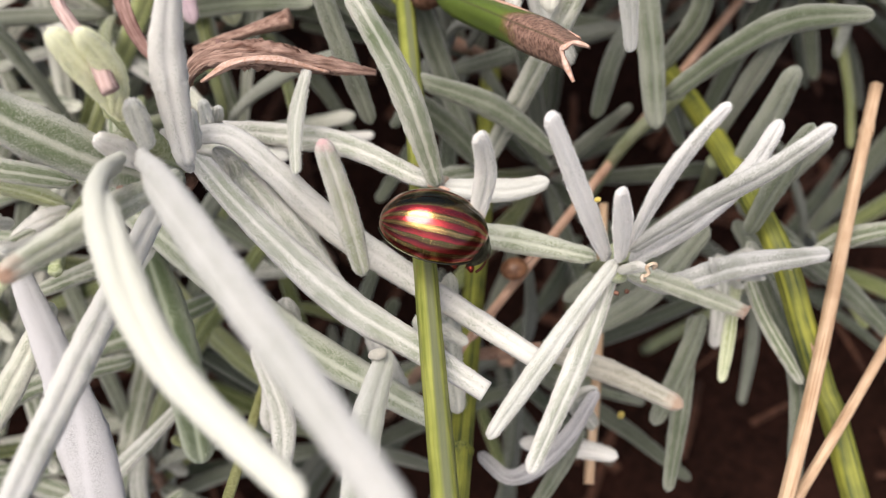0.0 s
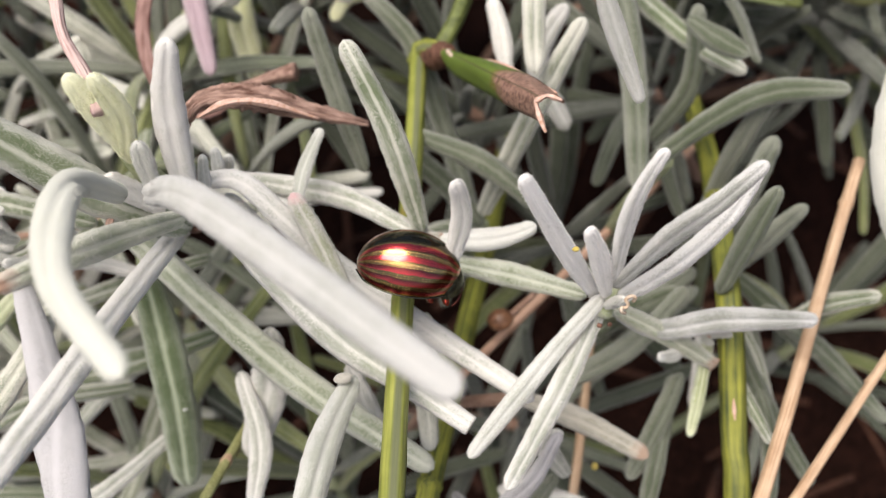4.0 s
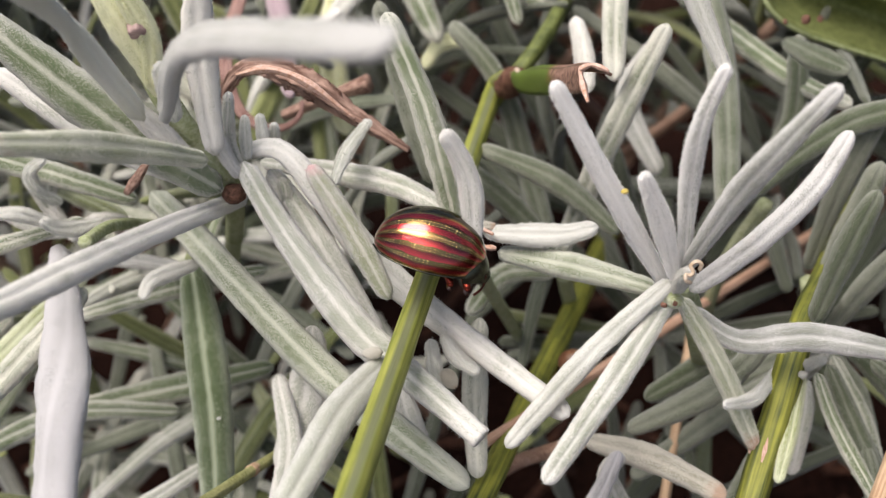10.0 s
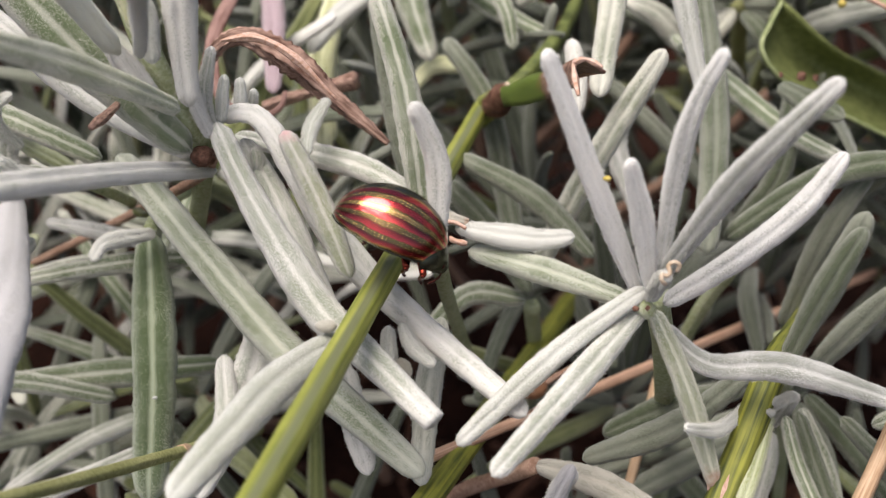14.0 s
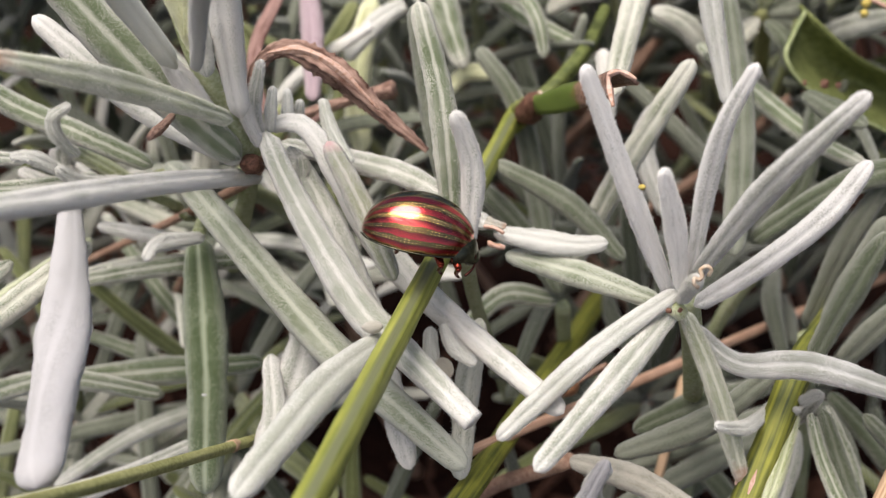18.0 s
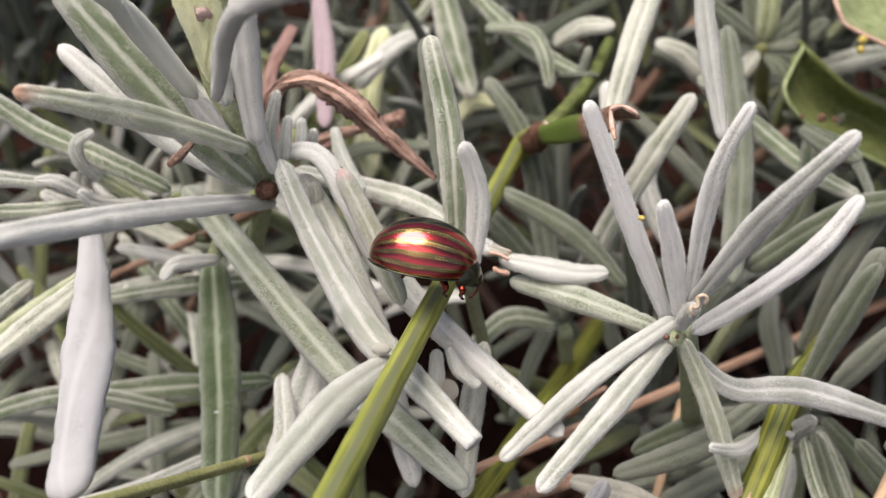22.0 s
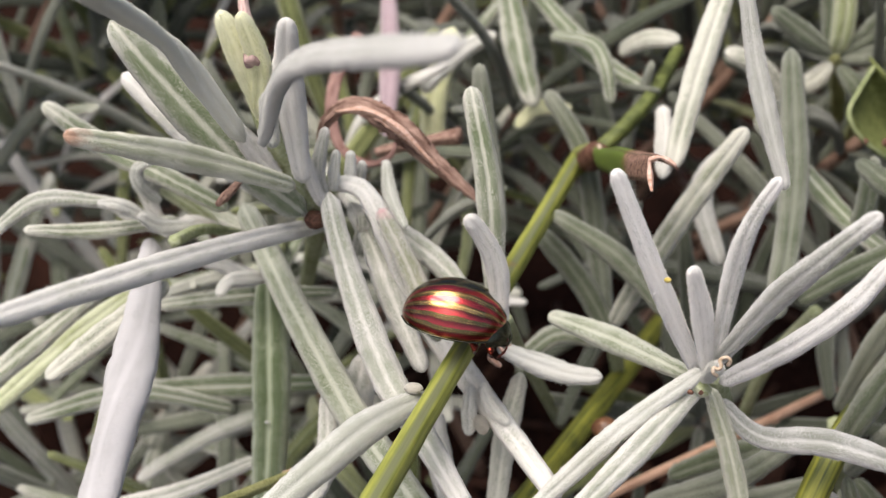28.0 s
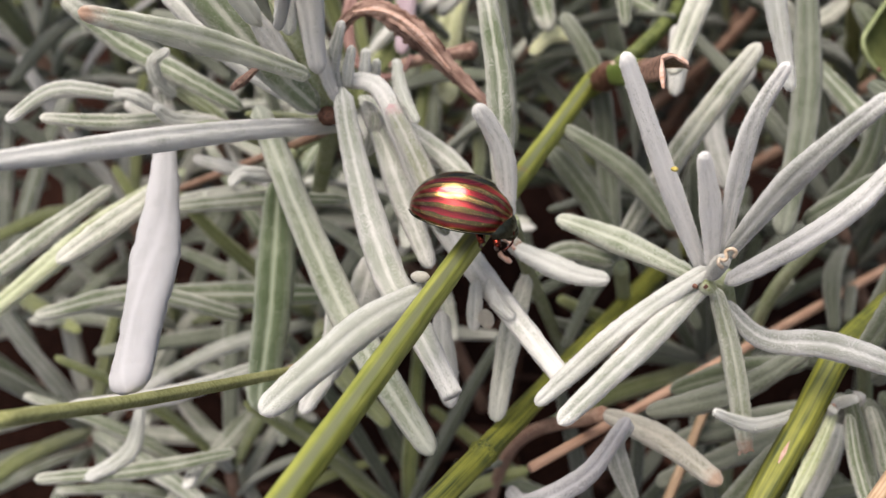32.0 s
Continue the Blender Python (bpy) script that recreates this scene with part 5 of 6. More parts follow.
def drift(thing, rows):
    """Keys a thing that is carried a little way: seconds and millimetres from where it was built."""
    at = thing.location.copy()
    walk(thing, [(t, Matrix.Translation(at + Vector((x, y, z)) / 1000)) for t, x, y, z in rows])


def lean(thing, pivot, rows):
    """Keys a thing that is pushed and turned about a pivot: seconds, millimetres, and a turn as axis times degrees."""
    at, pin = thing.location.copy(), Vector(pivot) / 1000
    out = []
    for t, x, y, z, *turn in rows:
        v = Vector(turn)
        spin = Matrix.Rotation(radians(v.length), 4, v) if v.length > 0.01 else Matrix()
        out.append((t, Matrix.Translation(pin + Vector((x, y, z)) / 1000) @ spin @ Matrix.Translation(at - pin)))
    walk(thing, out)


def bend(leaf_part, root, axis, angles, carried):
    """A leaf that bends at its root, with the pieces at its end carried along: seconds and degrees about the axis; carried pieces give their own sway rows."""
    pin = Vector(root) / 1000 - leaf_part.parent.location
    ts, degs = zip(*angles)
    for ob, rows in [(leaf_part, None), *carried]:
        at = ob.location.copy()
        out = []
        for t, *turn in rows or [(t, 0, 0, 0) for t in ts]:
            v = Vector(turn)
            own = Matrix.Rotation(radians(v.length), 4, v) if v.length > 0.01 else Matrix()
            spin = Matrix.Rotation(radians(float(np.interp(t, ts, degs))), 4, axis)
            place = Matrix.Translation(pin) @ spin @ Matrix.Translation(at - pin)
            out.append((t, Matrix.Translation(place.translation) @ own if rows else place))
        walk(ob, out)


def sway(ob, rows):
    """Keys a leaf that bends about its foot: seconds and a turn as axis times degrees."""
    at = ob.location.copy()
    out = []
    for t, x, y, z in rows:
        v = Vector((x, y, z))
        out.append((t, Matrix.Translation(at) @ (Matrix.Rotation(radians(v.length), 4, v) if v.length > 0.01 else Matrix())))
    walk(ob, out)


def follow(ob, root, turns, shifts):
    """Keys a small thing that clings to a swaying leaf: the leaf's root, its turns and the shifts of its sprig."""
    pin, off = Vector(root) / 1000, ob.location - Vector(root) / 1000
    out = []
    for t, x, y, z in turns:
        v = Vector((x, y, z))
        push = Vector([np.interp(t, [r[0] for r in shifts], [r[k] for r in shifts]) / 1000 for k in (1, 2, 3)])
        out.append((t, Matrix.Translation(pin + push + (Matrix.Rotation(radians(v.length), 3, v) @ off if v.length > 0.01 else off))))
    walk(ob, out)


def motions():
    lean(curldead, (-10.2, 21.1, 101.8), [(0, 1.00, -0.28, 0.02, -2.32, -7.31, 16.28), (3, 1.10, -0.23, -0.03, -1.29, -7.87, 13.87), (5.5, 0.46, -0.08, -0.01, -1.04, -7.48, 11.79), (6, 0.23, -0.04, -0.00, -0.67, -4.26, 6.74), (7, 0.00, 0.00, 0.00, -0.11, -2.29, 3.27), (8, 0.00, -0.00, -0.00, -0.00, 0.00, -0.00), (32, 0.00, -0.00, -0.00, -0.00, 0.00, -0.00)])
    lean(stemmain, (-2.0, 5.0, 95.2), [(0, 1.29, -0.36, 0.02, -0.44, -1.38, 3.08), (1.5, 0.85, -0.22, -0.01, -0.27, -1.21, 2.27), (3, 1.80, -0.37, -0.04, -0.21, -1.25, 2.21), (5.5, 0.96, -0.16, -0.02, -0.17, -1.22, 1.92), (6, 0.63, -0.11, -0.01, -0.10, -0.64, 1.01), (7, 0.46, -0.05, -0.02, -0.01, -0.30, 0.43), (8, 0.00, 0.00, 0.00, 0.00, 0.00, 0.00), (32, 0.00, 0.00, 0.00, 0.00, 0.00, 0.00)])
    drift(sprigl, [(0, -0.79, 1.16, 0.41), (1.5, -0.83, 1.31, 0.60), (3, 0.39, -0.10, -0.02), (5.5, -0.50, -0.04, -0.07), (6, -1.13, -0.72, -0.57), (8, 0.00, 0.00, 0.00), (32, 0.00, 0.00, 0.00)])
    drift(shoot, [(0, -0.08, 0.87, 0.38), (1.5, -0.50, 0.43, 0.17), (3, 0.89, -0.52, -0.21), (5.5, 0.12, -0.52, -0.32), (6, -0.83, -1.00, -0.71), (7, -0.17, -1.01, -0.71), (7.5, 0.05, -0.18, -0.14), (8.5, 0.00, 0.00, 0.00), (32, 0.00, 0.00, 0.00)])
    rows_whorl = [(0, -2.18, -0.50, -0.54), (0.5, -1.81, -0.47, -0.49), (1, -1.48, -0.62, -0.51), (1.5, -1.27, -0.61, -0.48), (2, -1.11, -0.73, -0.53), (2.5, -0.76, -0.51, -0.36), (3, -0.22, -0.40, -0.25), (3.5, -0.23, -0.42, -0.26), (5.5, 0.00, 0.00, 0.00), (32, 0.00, 0.00, 0.00)]
    drift(whorl, rows_whorl)
    drift(sprigm, [(0, 2.33, 1.22, 0.72), (0.7, 3.41, 1.30, 0.94), (1.5, 2.00, 1.29, 0.78), (3, 2.91, 0.70, 0.55), (5.5, 2.40, 0.78, 0.58), (6, 1.15, -0.27, -0.20), (7, 1.38, -0.90, -0.65), (7.5, 1.70, -0.32, -0.29), (9, 1.43, 0.27, 0.17), (11, 1.26, 0.05, -0.02), (13, 1.07, 0.00, -0.05), (17, 0.38, 0.02, 0.01), (19, 0.02, 0.07, 0.08), (21, 0.00, -0.00, -0.00), (23, -0.05, 0.16, 0.20), (25, -0.13, -0.02, -0.02), (28, -0.11, -0.48, -0.43), (30, -0.16, -0.74, -0.68), (32, -0.21, -0.56, -0.59)])
    lean(stemright, (23.0, -1.5, 83.2), [(0, 6.56, -1.85, 0.11, -4.11, -12.93, 28.82), (1.5, 5.66, -1.45, -0.10, -2.44, -10.86, 20.28), (3, 3.88, -0.80, -0.09, -1.52, -9.29, 16.37), (5.5, 2.44, -0.41, -0.05, -1.08, -7.79, 12.27), (6, 1.43, -0.25, -0.02, -0.98, -6.23, 9.86), (7, 1.37, -0.15, -0.06, -0.17, -3.48, 4.98), (8, -0.50, 0.04, 0.04, 0.06, -3.92, 4.68), (9.5, 0.00, 0.00, 0.00, 0.00, 0.00, 0.00), (25.5, 0.00, 0.00, 0.00, 0.00, 0.00, 0.00), (28, 1.29, 0.15, -0.05, 0.00, 0.00, 0.00), (32, 1.16, 0.14, -0.05, 0.00, 0.00, 0.00)])
    lean(strawa, (22.1, 20.1, 70.0), [(0, 0, 0, 0, 0, 0, 0), (25.5, 0, 0, 0, 0, 0, 0), (28, 1.51, -1.87, -2.14, 0.91, -0.55, 1.13), (30, 1.47, -1.76, -1.93, 1.97, -1.14, 2.53), (32, 1.06, -1.01, -1.21, 4.65, -2.58, 6.22)])
    rows_ra = [(0, -3.5, 4.7, -1.8), (1, -1.2, 3.6, -0.8), (1.5, 0.3, 3.4, -0.2), (2, -0.1, 3.4, -0.4), (2.5, 1.4, 2.7, 0.3), (3, 2.8, 1.8, 0.9), (3.5, 3.1, 2.0, 1.0), (5.5, 5.1, 0.9, 1.9), (6, 1.7, -0.2, 0.7), (6.5, 1.5, -0.2, 0.6), (7, 1.7, 0.1, 0.7), (7.5, 1.4, -0.2, 0.6), (8, 0.8, -0.1, 0.3), (9, 0.9, -0.3, 0.4), (10, 0.8, 0.0, 0.3), (11, 0.9, -0.5, 0.4), (12, 0.8, -0.5, 0.3), (13, 0.6, -0.4, 0.3), (14, 0.6, -0.2, 0.2), (14.5, 0.6, -0.2, 0.2), (16.5, 0.6, -0.2, 0.2), (17, 0.7, -0.3, 0.3), (18, 0.7, -0.3, 0.3), (19, 0.6, -0.6, 0.3), (20, 0.5, -0.3, 0.2), (21, 0.4, 0.1, 0.1), (22, 0.5, -0.3, 0.2), (23, 0.5, -0.5, 0.2), (24, 0.5, -0.5, 0.2), (25, 0.6, -0.2, 0.3), (25.5, 0.6, -0.4, 0.3), (27.5, 0.1, -0.4, 0.1), (28, 0.4, -0.3, 0.2), (29, 0.4, -0.6, 0.2), (30, 0.8, -0.7, 0.4), (31, 0.7, -0.7, 0.3), (32, 0.2, -0.9, 0.2)]
    sway(leaf_ra, rows_ra)
    follow(speck, (14.6, 1.5, 95.2), rows_ra, rows_whorl)
    sway(leaf_rg, [(0, -1.9, 4.6, -0.5), (1, -1.5, 2.7, -0.4), (1.5, -1.4, 1.8, -0.4), (2, -1.6, 1.4, -0.4), (2.5, -1.0, 1.1, -0.2), (3, 0.2, -0.1, 0.0), (3.5, -0.0, 0.6, -0.0), (5.5, 3.1, -1.4, 0.7), (6, 3.1, -1.2, 0.7), (6.5, 4.0, -1.2, 0.9), (7, 3.0, -0.9, 0.7), (7.5, 3.5, -0.9, 0.8), (8, 1.2, -0.8, 0.3), (9, 1.3, -1.1, 0.3), (10, 1.3, -0.9, 0.3), (11, 1.3, -0.8, 0.3), (12, 1.2, -0.8, 0.3), (13, 1.0, -0.9, 0.3), (14, 1.1, -0.6, 0.3), (14.5, 1.1, -0.5, 0.3), (16.5, 1.0, -0.6, 0.2), (17, 1.1, -0.8, 0.3), (18, 1.1, -0.8, 0.3), (19, 1.2, -0.7, 0.3), (20, 1.0, -0.7, 0.2), (21, 0.9, -0.4, 0.2), (22, 1.0, -0.7, 0.2), (23, 1.2, -0.8, 0.3), (24, 1.0, -0.8, 0.2), (25, 1.2, -0.4, 0.3), (25.5, 1.2, -0.1, 0.3), (27.5, 1.0, 1.3, 0.2), (28, 1.6, 0.9, 0.3), (29, 0.8, 1.1, 0.2), (30, 1.7, 0.6, 0.4), (31, 1.5, 0.7, 0.3), (32, 0.2, 1.6, -0.0)])
    sway(leaf_rb, [(0, -1.5, 8.4, -0.2), (1, -1.5, 5.5, -0.1), (1.5, -1.6, 4.8, -0.0), (2, -1.8, 4.3, 0.0), (2.5, -0.5, 2.3, -0.0), (3, 0.1, 0.5, -0.0), (3.5, 0.3, 0.2, -0.0), (5.5, 2.3, -0.5, -0.2), (6, 2.6, -0.8, -0.3), (6.5, 2.2, -0.7, -0.2), (7, 2.4, -0.6, -0.3), (7.5, 2.5, -0.5, -0.3), (9, 1.0, -0.2, -0.1), (10, 1.1, 0.1, -0.1), (11, 0.8, -0.2, -0.1), (12, 0.7, -0.2, -0.1), (13, 0.6, -0.1, -0.1), (14, 0.7, 0.0, -0.1), (14.5, 0.7, 0.1, -0.1), (16.5, 0.7, 0.1, -0.1), (17, 0.7, -0.1, -0.1), (18, 0.7, 0.0, -0.1), (19, 0.7, -0.1, -0.1), (20, 0.6, -0.0, -0.1), (21, 0.6, 0.1, -0.1), (22, 0.6, 0.1, -0.1), (23, 0.6, -0.1, -0.1), (24, 0.5, -0.2, -0.1), (25, 0.6, 0.0, -0.1), (25.5, 0.5, -0.3, -0.0), (28, -0.1, 0.3, -0.0), (29, -0.4, -0.3, 0.1), (30, 0.1, -0.2, -0.0), (31, 0.2, -0.4, -0.0), (32, 0.2, -0.4, -0.0)])
    sway(leaf_rc, [(0, -1.9, 9.1, 2.2), (1, -2.4, 6.4, 2.0), (1.5, -2.2, 6.5, 2.0), (2, -2.6, 6.0, 2.1), (2.5, -1.9, 3.5, 1.4), (3, -1.9, 0.8, 1.0), (3.5, -2.0, 0.6, 1.0), (5.5, -0.1, -0.8, -0.1), (6, 0.3, -0.9, -0.3), (6.5, 0.6, -0.7, -0.4), (7, 0.9, -1.2, -0.6), (7.5, 1.0, -0.9, -0.6), (8, 0.6, -0.4, -0.3), (9, 0.6, -0.3, -0.3), (10, 0.6, -0.3, -0.3), (11, 0.5, -0.3, -0.3), (12, 0.5, -0.2, -0.3), (13, 0.7, -0.0, -0.3), (14, 0.7, -0.0, -0.3), (14.5, 0.8, 0.1, -0.3), (16.5, 0.7, 0.0, -0.3), (17, 0.6, -0.1, -0.3), (18, 0.6, -0.0, -0.3), (20, 0.7, 0.0, -0.3), (21, 0.6, 0.1, -0.3), (22, 0.6, 0.0, -0.3), (23, 0.6, 0.1, -0.3), (25, 0.6, 0.1, -0.3), (30, -1.1, -0.4, 0.5), (31, -0.9, -0.1, 0.4), (32, -0.9, -0.1, 0.4)])
    sway(leaf_rd, [(0, -0.5, -0.4, 0.7), (7.5, -0.5, -0.4, 0.7), (8, -0.2, 0.1, 0.2), (9, -0.4, -0.3, 0.5), (10, -0.2, -0.1, 0.2), (11, -0.1, -0.2, 0.2), (12, -0.1, -0.2, 0.2), (13, 0.0, 0.3, -0.2), (14, 0.1, 0.4, -0.3), (14.5, 0.1, 0.5, -0.3), (16.5, 0.1, 0.3, -0.2), (17, 0.1, 0.2, -0.1), (18, 0.1, 0.3, -0.2), (19, 0.0, 0.3, -0.2), (20, 0.1, 0.4, -0.3), (21, 0.1, 0.3, -0.2), (22, 0.1, 0.4, -0.3), (23, 0.2, 0.5, -0.4), (24, 0.1, 0.3, -0.2), (25, 0.0, 0.1, -0.0), (25.5, -0.1, -0.4, 0.3), (30, -0.4, -0.2, 0.5), (31, -0.4, -0.3, 0.5), (32, -0.4, -0.3, 0.5)])
    sway(leaf_rl, [(0, -7.2, 8.3, 3.5), (7, -7.2, 8.3, 3.5), (7.5, -6.2, 7.4, 2.7), (8, 0.0, 0.5, -0.8), (9, 0.0, 0.5, -0.8), (10, 0.0, 0.5, -0.7), (11, -0.0, 0.3, -0.5), (12, -0.0, 0.1, -0.2), (13, -0.0, 0.0, -0.0), (14, -0.0, -0.0, 0.0), (14.5, -0.0, 0.2, -0.2), (16.5, -0.0, 0.1, -0.1), (17, -0.0, 0.2, -0.2), (18, -0.1, 0.2, -0.2), (19, -0.1, 0.1, -0.0), (20, -0.0, 0.0, 0.1), (21, -0.1, 0.2, -0.1), (22, -0.0, -0.0, 0.1), (23, -0.0, -0.0, 0.1), (24, -0.0, -0.0, 0.1), (25, -0.1, 0.2, -0.2), (25.5, -0.1, -0.1, 0.4), (29, 0.0, -1.9, 2.6), (30, 0.0, -1.7, 2.4), (31, 0.1, -2.1, 2.8), (32, 0.2, -2.7, 3.5)])
    sway(leaf_re, [(0, -2.5, 2.1, -0.3), (3, -2.5, 2.1, -0.3), (3.5, -4.3, 3.4, 0.2), (5.5, -1.9, 1.5, 0.1), (6, 0.6, -0.4, -0.9), (6.5, -0.2, 0.2, -0.3), (7, -0.7, 0.6, -0.2), (7.5, 0.7, -0.4, -0.9), (8, 0.0, 0.0, -0.3), (9, -0.0, 0.0, -0.0), (10, 0.0, -0.0, -0.1), (11, -0.0, 0.0, 0.1), (12, -0.0, -0.1, 0.8), (13, -0.0, 0.0, 0.0), (14, 0.1, -0.0, 0.1), (14.5, 0.1, -0.1, 0.1), (16.5, -0.1, 0.2, -0.5), (17, -0.0, -0.0, 0.4), (18, -0.1, 0.0, 0.6), (19, -0.3, 0.1, 0.7), (22, 0.0, -0.1, 1.1), (23, -0.1, -0.1, 1.0), (24, 0.0, -0.1, 1.0), (25, -0.5, 0.3, 0.3), (29, -1.3, 0.9, 1.0), (30, -1.1, 0.8, 0.7), (31, -1.3, 1.0, 0.5), (32, -1.5, 0.9, 2.8)])
    sway(leaf_rf, [(0, 0.6, -27.1, 10.2), (1, 2.0, -27.8, 11.1), (1.5, 3.7, -27.9, 11.8), (2, 4.7, -23.8, 10.7), (2.5, 5.2, -20.1, 9.6), (3, 5.8, -19.6, 9.6), (3.5, 5.9, -19.2, 9.5), (5.5, 4.1, -14.5, 7.0), (6, 4.0, -7.7, 4.5), (6.5, 3.7, -6.8, 4.0), (7, 3.5, -3.2, 2.7), (7.5, 6.1, -3.1, 3.7), (8, 0.1, 0.2, -0.1), (9, -0.0, 0.3, -0.1), (10, -0.2, 0.3, -0.2), (11, -0.6, 0.8, -0.6), (12, -0.8, 0.3, -0.4), (13, -0.1, -0.5, 0.2), (14, 0.0, 0.3, -0.1), (14.5, 0.1, 0.0, 0.1), (16.5, 0.1, 0.2, -0.1), (17, 0.0, 0.8, -0.3), (18, -0.1, 0.5, -0.2), (19, -0.2, 0.4, -0.2), (22, 0.0, 0.0, 0.0), (23, -0.1, -1.0, 0.3), (24, -0.2, -0.5, 0.1), (25, 0.1, 1.6, -0.6), (25.5, -0.5, 4.6, -1.9), (32, -0.5, 4.6, -1.9)])
    sway(leaf_rr, [(0, 0.4, -5.8, 6.0), (1, 0.5, -5.7, 6.3), (1.5, 0.5, -6.5, 6.9), (2, 0.3, -5.2, 5.1), (2.5, 0.3, -4.2, 4.5), (3, 0.4, -4.1, 4.8), (3.5, 0.4, -3.8, 4.3), (5.5, -0.1, -1.2, 0.6), (6, 0.0, -2.6, 2.1), (6.5, -0.1, -1.8, 1.1), (7, -0.1, -0.9, 0.2), (32, -0.3, -3.0, 1.4)])
    sway(leaf_m2, [(0, -0.2, -0.1, -0.2), (1, -0.2, 0.0, -0.4), (1.5, -0.1, -0.1, -0.1), (2, -0.0, 0.1, -0.2), (2.5, -0.1, -0.5, 0.9), (3, -0.2, -1.1, 1.9), (3.5, -0.2, -1.2, 2.1), (5.5, -0.3, -1.5, 2.6), (6, -0.3, -1.7, 2.7), (6.5, -0.3, -1.4, 2.4), (7, -0.1, -0.8, 1.3), (7.5, -0.1, -0.4, 0.7), (8, 0.1, 0.3, -0.5), (9, 0.0, 0.3, -0.4), (10, 0.0, 0.1, -0.2), (11, -0.0, -0.0, 0.0), (12, -0.1, -0.3, 0.4), (13, -0.1, -0.3, 0.4), (14, -0.1, -0.1, 0.0), (14.5, -0.1, -0.2, 0.1), (16.5, -0.0, -0.0, -0.0), (17, -0.0, -0.0, -0.1), (18, -0.0, -0.0, -0.0), (19, -0.1, -0.1, 0.1), (20, -0.0, -0.0, -0.0), (21, 0.0, 0.1, -0.2), (22, 0.0, 0.1, -0.2), (23, 0.1, 0.2, -0.3), (24, 0.0, 0.2, -0.2), (25, -0.0, 0.1, -0.2), (25.5, 0.1, 0.4, -0.7), (28, 0.3, 2.2, -4.0), (29, 0.3, 1.9, -3.4), (30, 0.3, 2.2, -3.9), (31, 0.3, 2.2, -3.9), (32, 0.4, 1.8, -2.7)])
    sway(leaf_m3, [(0, -0.7, -1.7, 2.4), (3, -0.4, -2.1, 4.0), (5.5, -0.4, -2.5, 4.7), (6, -0.3, -1.7, 3.2), (7, 0.1, -0.6, 1.5), (7.5, 0.2, -0.6, 1.7), (9, 0.1, 0.0, 0.1), (13, -0.4, -0.7, 0.8), (21, -0.0, 0.0, -0.1), (25, -0.0, 0.2, -0.4), (30, 0.2, 3.9, -8.0), (32, 0.9, 4.0, -7.1)])
    sway(leaf_lb, [(0, 0.4, 1.3, -2.2), (3, 0.4, 1.3, -2.2), (5.5, 0.4, 0.9, -1.2), (6, 0.4, 1.3, -1.9), (7, 0.5, 1.2, -1.5), (7.5, 0.8, 1.6, -1.8), (9, 0.3, 1.3, -2.5), (13, 0.0, 0.2, -0.5), (19, 0.0, 0.0, -0.1), (21, 0.0, 0.2, -0.5), (23, -0.0, 0.0, -0.2), (25, 0.0, 0.3, -0.6), (30, -0.2, 3.9, -9.6), (32, 0.5, 4.3, -9.0)])
    bend(leaf_m0, (-14.3, 17.3, 97.2), Vector((-0.110, 0.691, -0.714)), [(0, 0), (25, 0), (25.5, 7), (27.5, 15), (28, 17), (32, 16)], [(strip, None), (torn_a, None), (torn_b, None), (leaf_m1, [(0, -0.8, -5.1, -4.8), (1.5, -0.8, -5.1, -4.8), (3, -1.3, -7.8, 3.1), (5.5, -1.1, -6.5, 3.6), (6, -1.0, -5.8, 2.8), (7, -0.4, -2.2, -0.0), (7.5, -0.4, -2.5, -1.1), (8, -0.0, -0.2, 0.2), (9, -0.2, -0.9, 1.0), (10, -0.4, -2.3, 2.4), (11, -0.6, -3.2, 3.1), (12, -0.5, -2.9, 2.7), (13, -0.6, -3.3, 2.7), (14, -0.2, -1.4, 1.1), (14.5, -0.3, -1.7, 1.4), (16.5, -0.2, -1.1, 0.9), (17, -0.2, -1.1, 0.9), (18, -0.1, -0.6, 0.5), (19, -0.2, -1.0, 0.8), (20, -0.2, -1.0, 0.8), (21, -0.0, -0.2, 0.2), (22, 0.0, 0.2, -0.2), (23, -0.0, -0.3, 0.2), (24, -0.1, -0.7, 0.6), (25, 0.1, 0.4, -0.4), (25.5, -1.3, -7.1, 5.6), (27.5, 1.0, 5.5, -3.1), (28, 0.8, 4.4, -2.5), (29, 1.2, 6.6, -4.5), (30, 1.6, 8.8, -7.6), (31, 1.5, 8.3, -7.3), (32, 1.0, 5.8, -4.2)])])
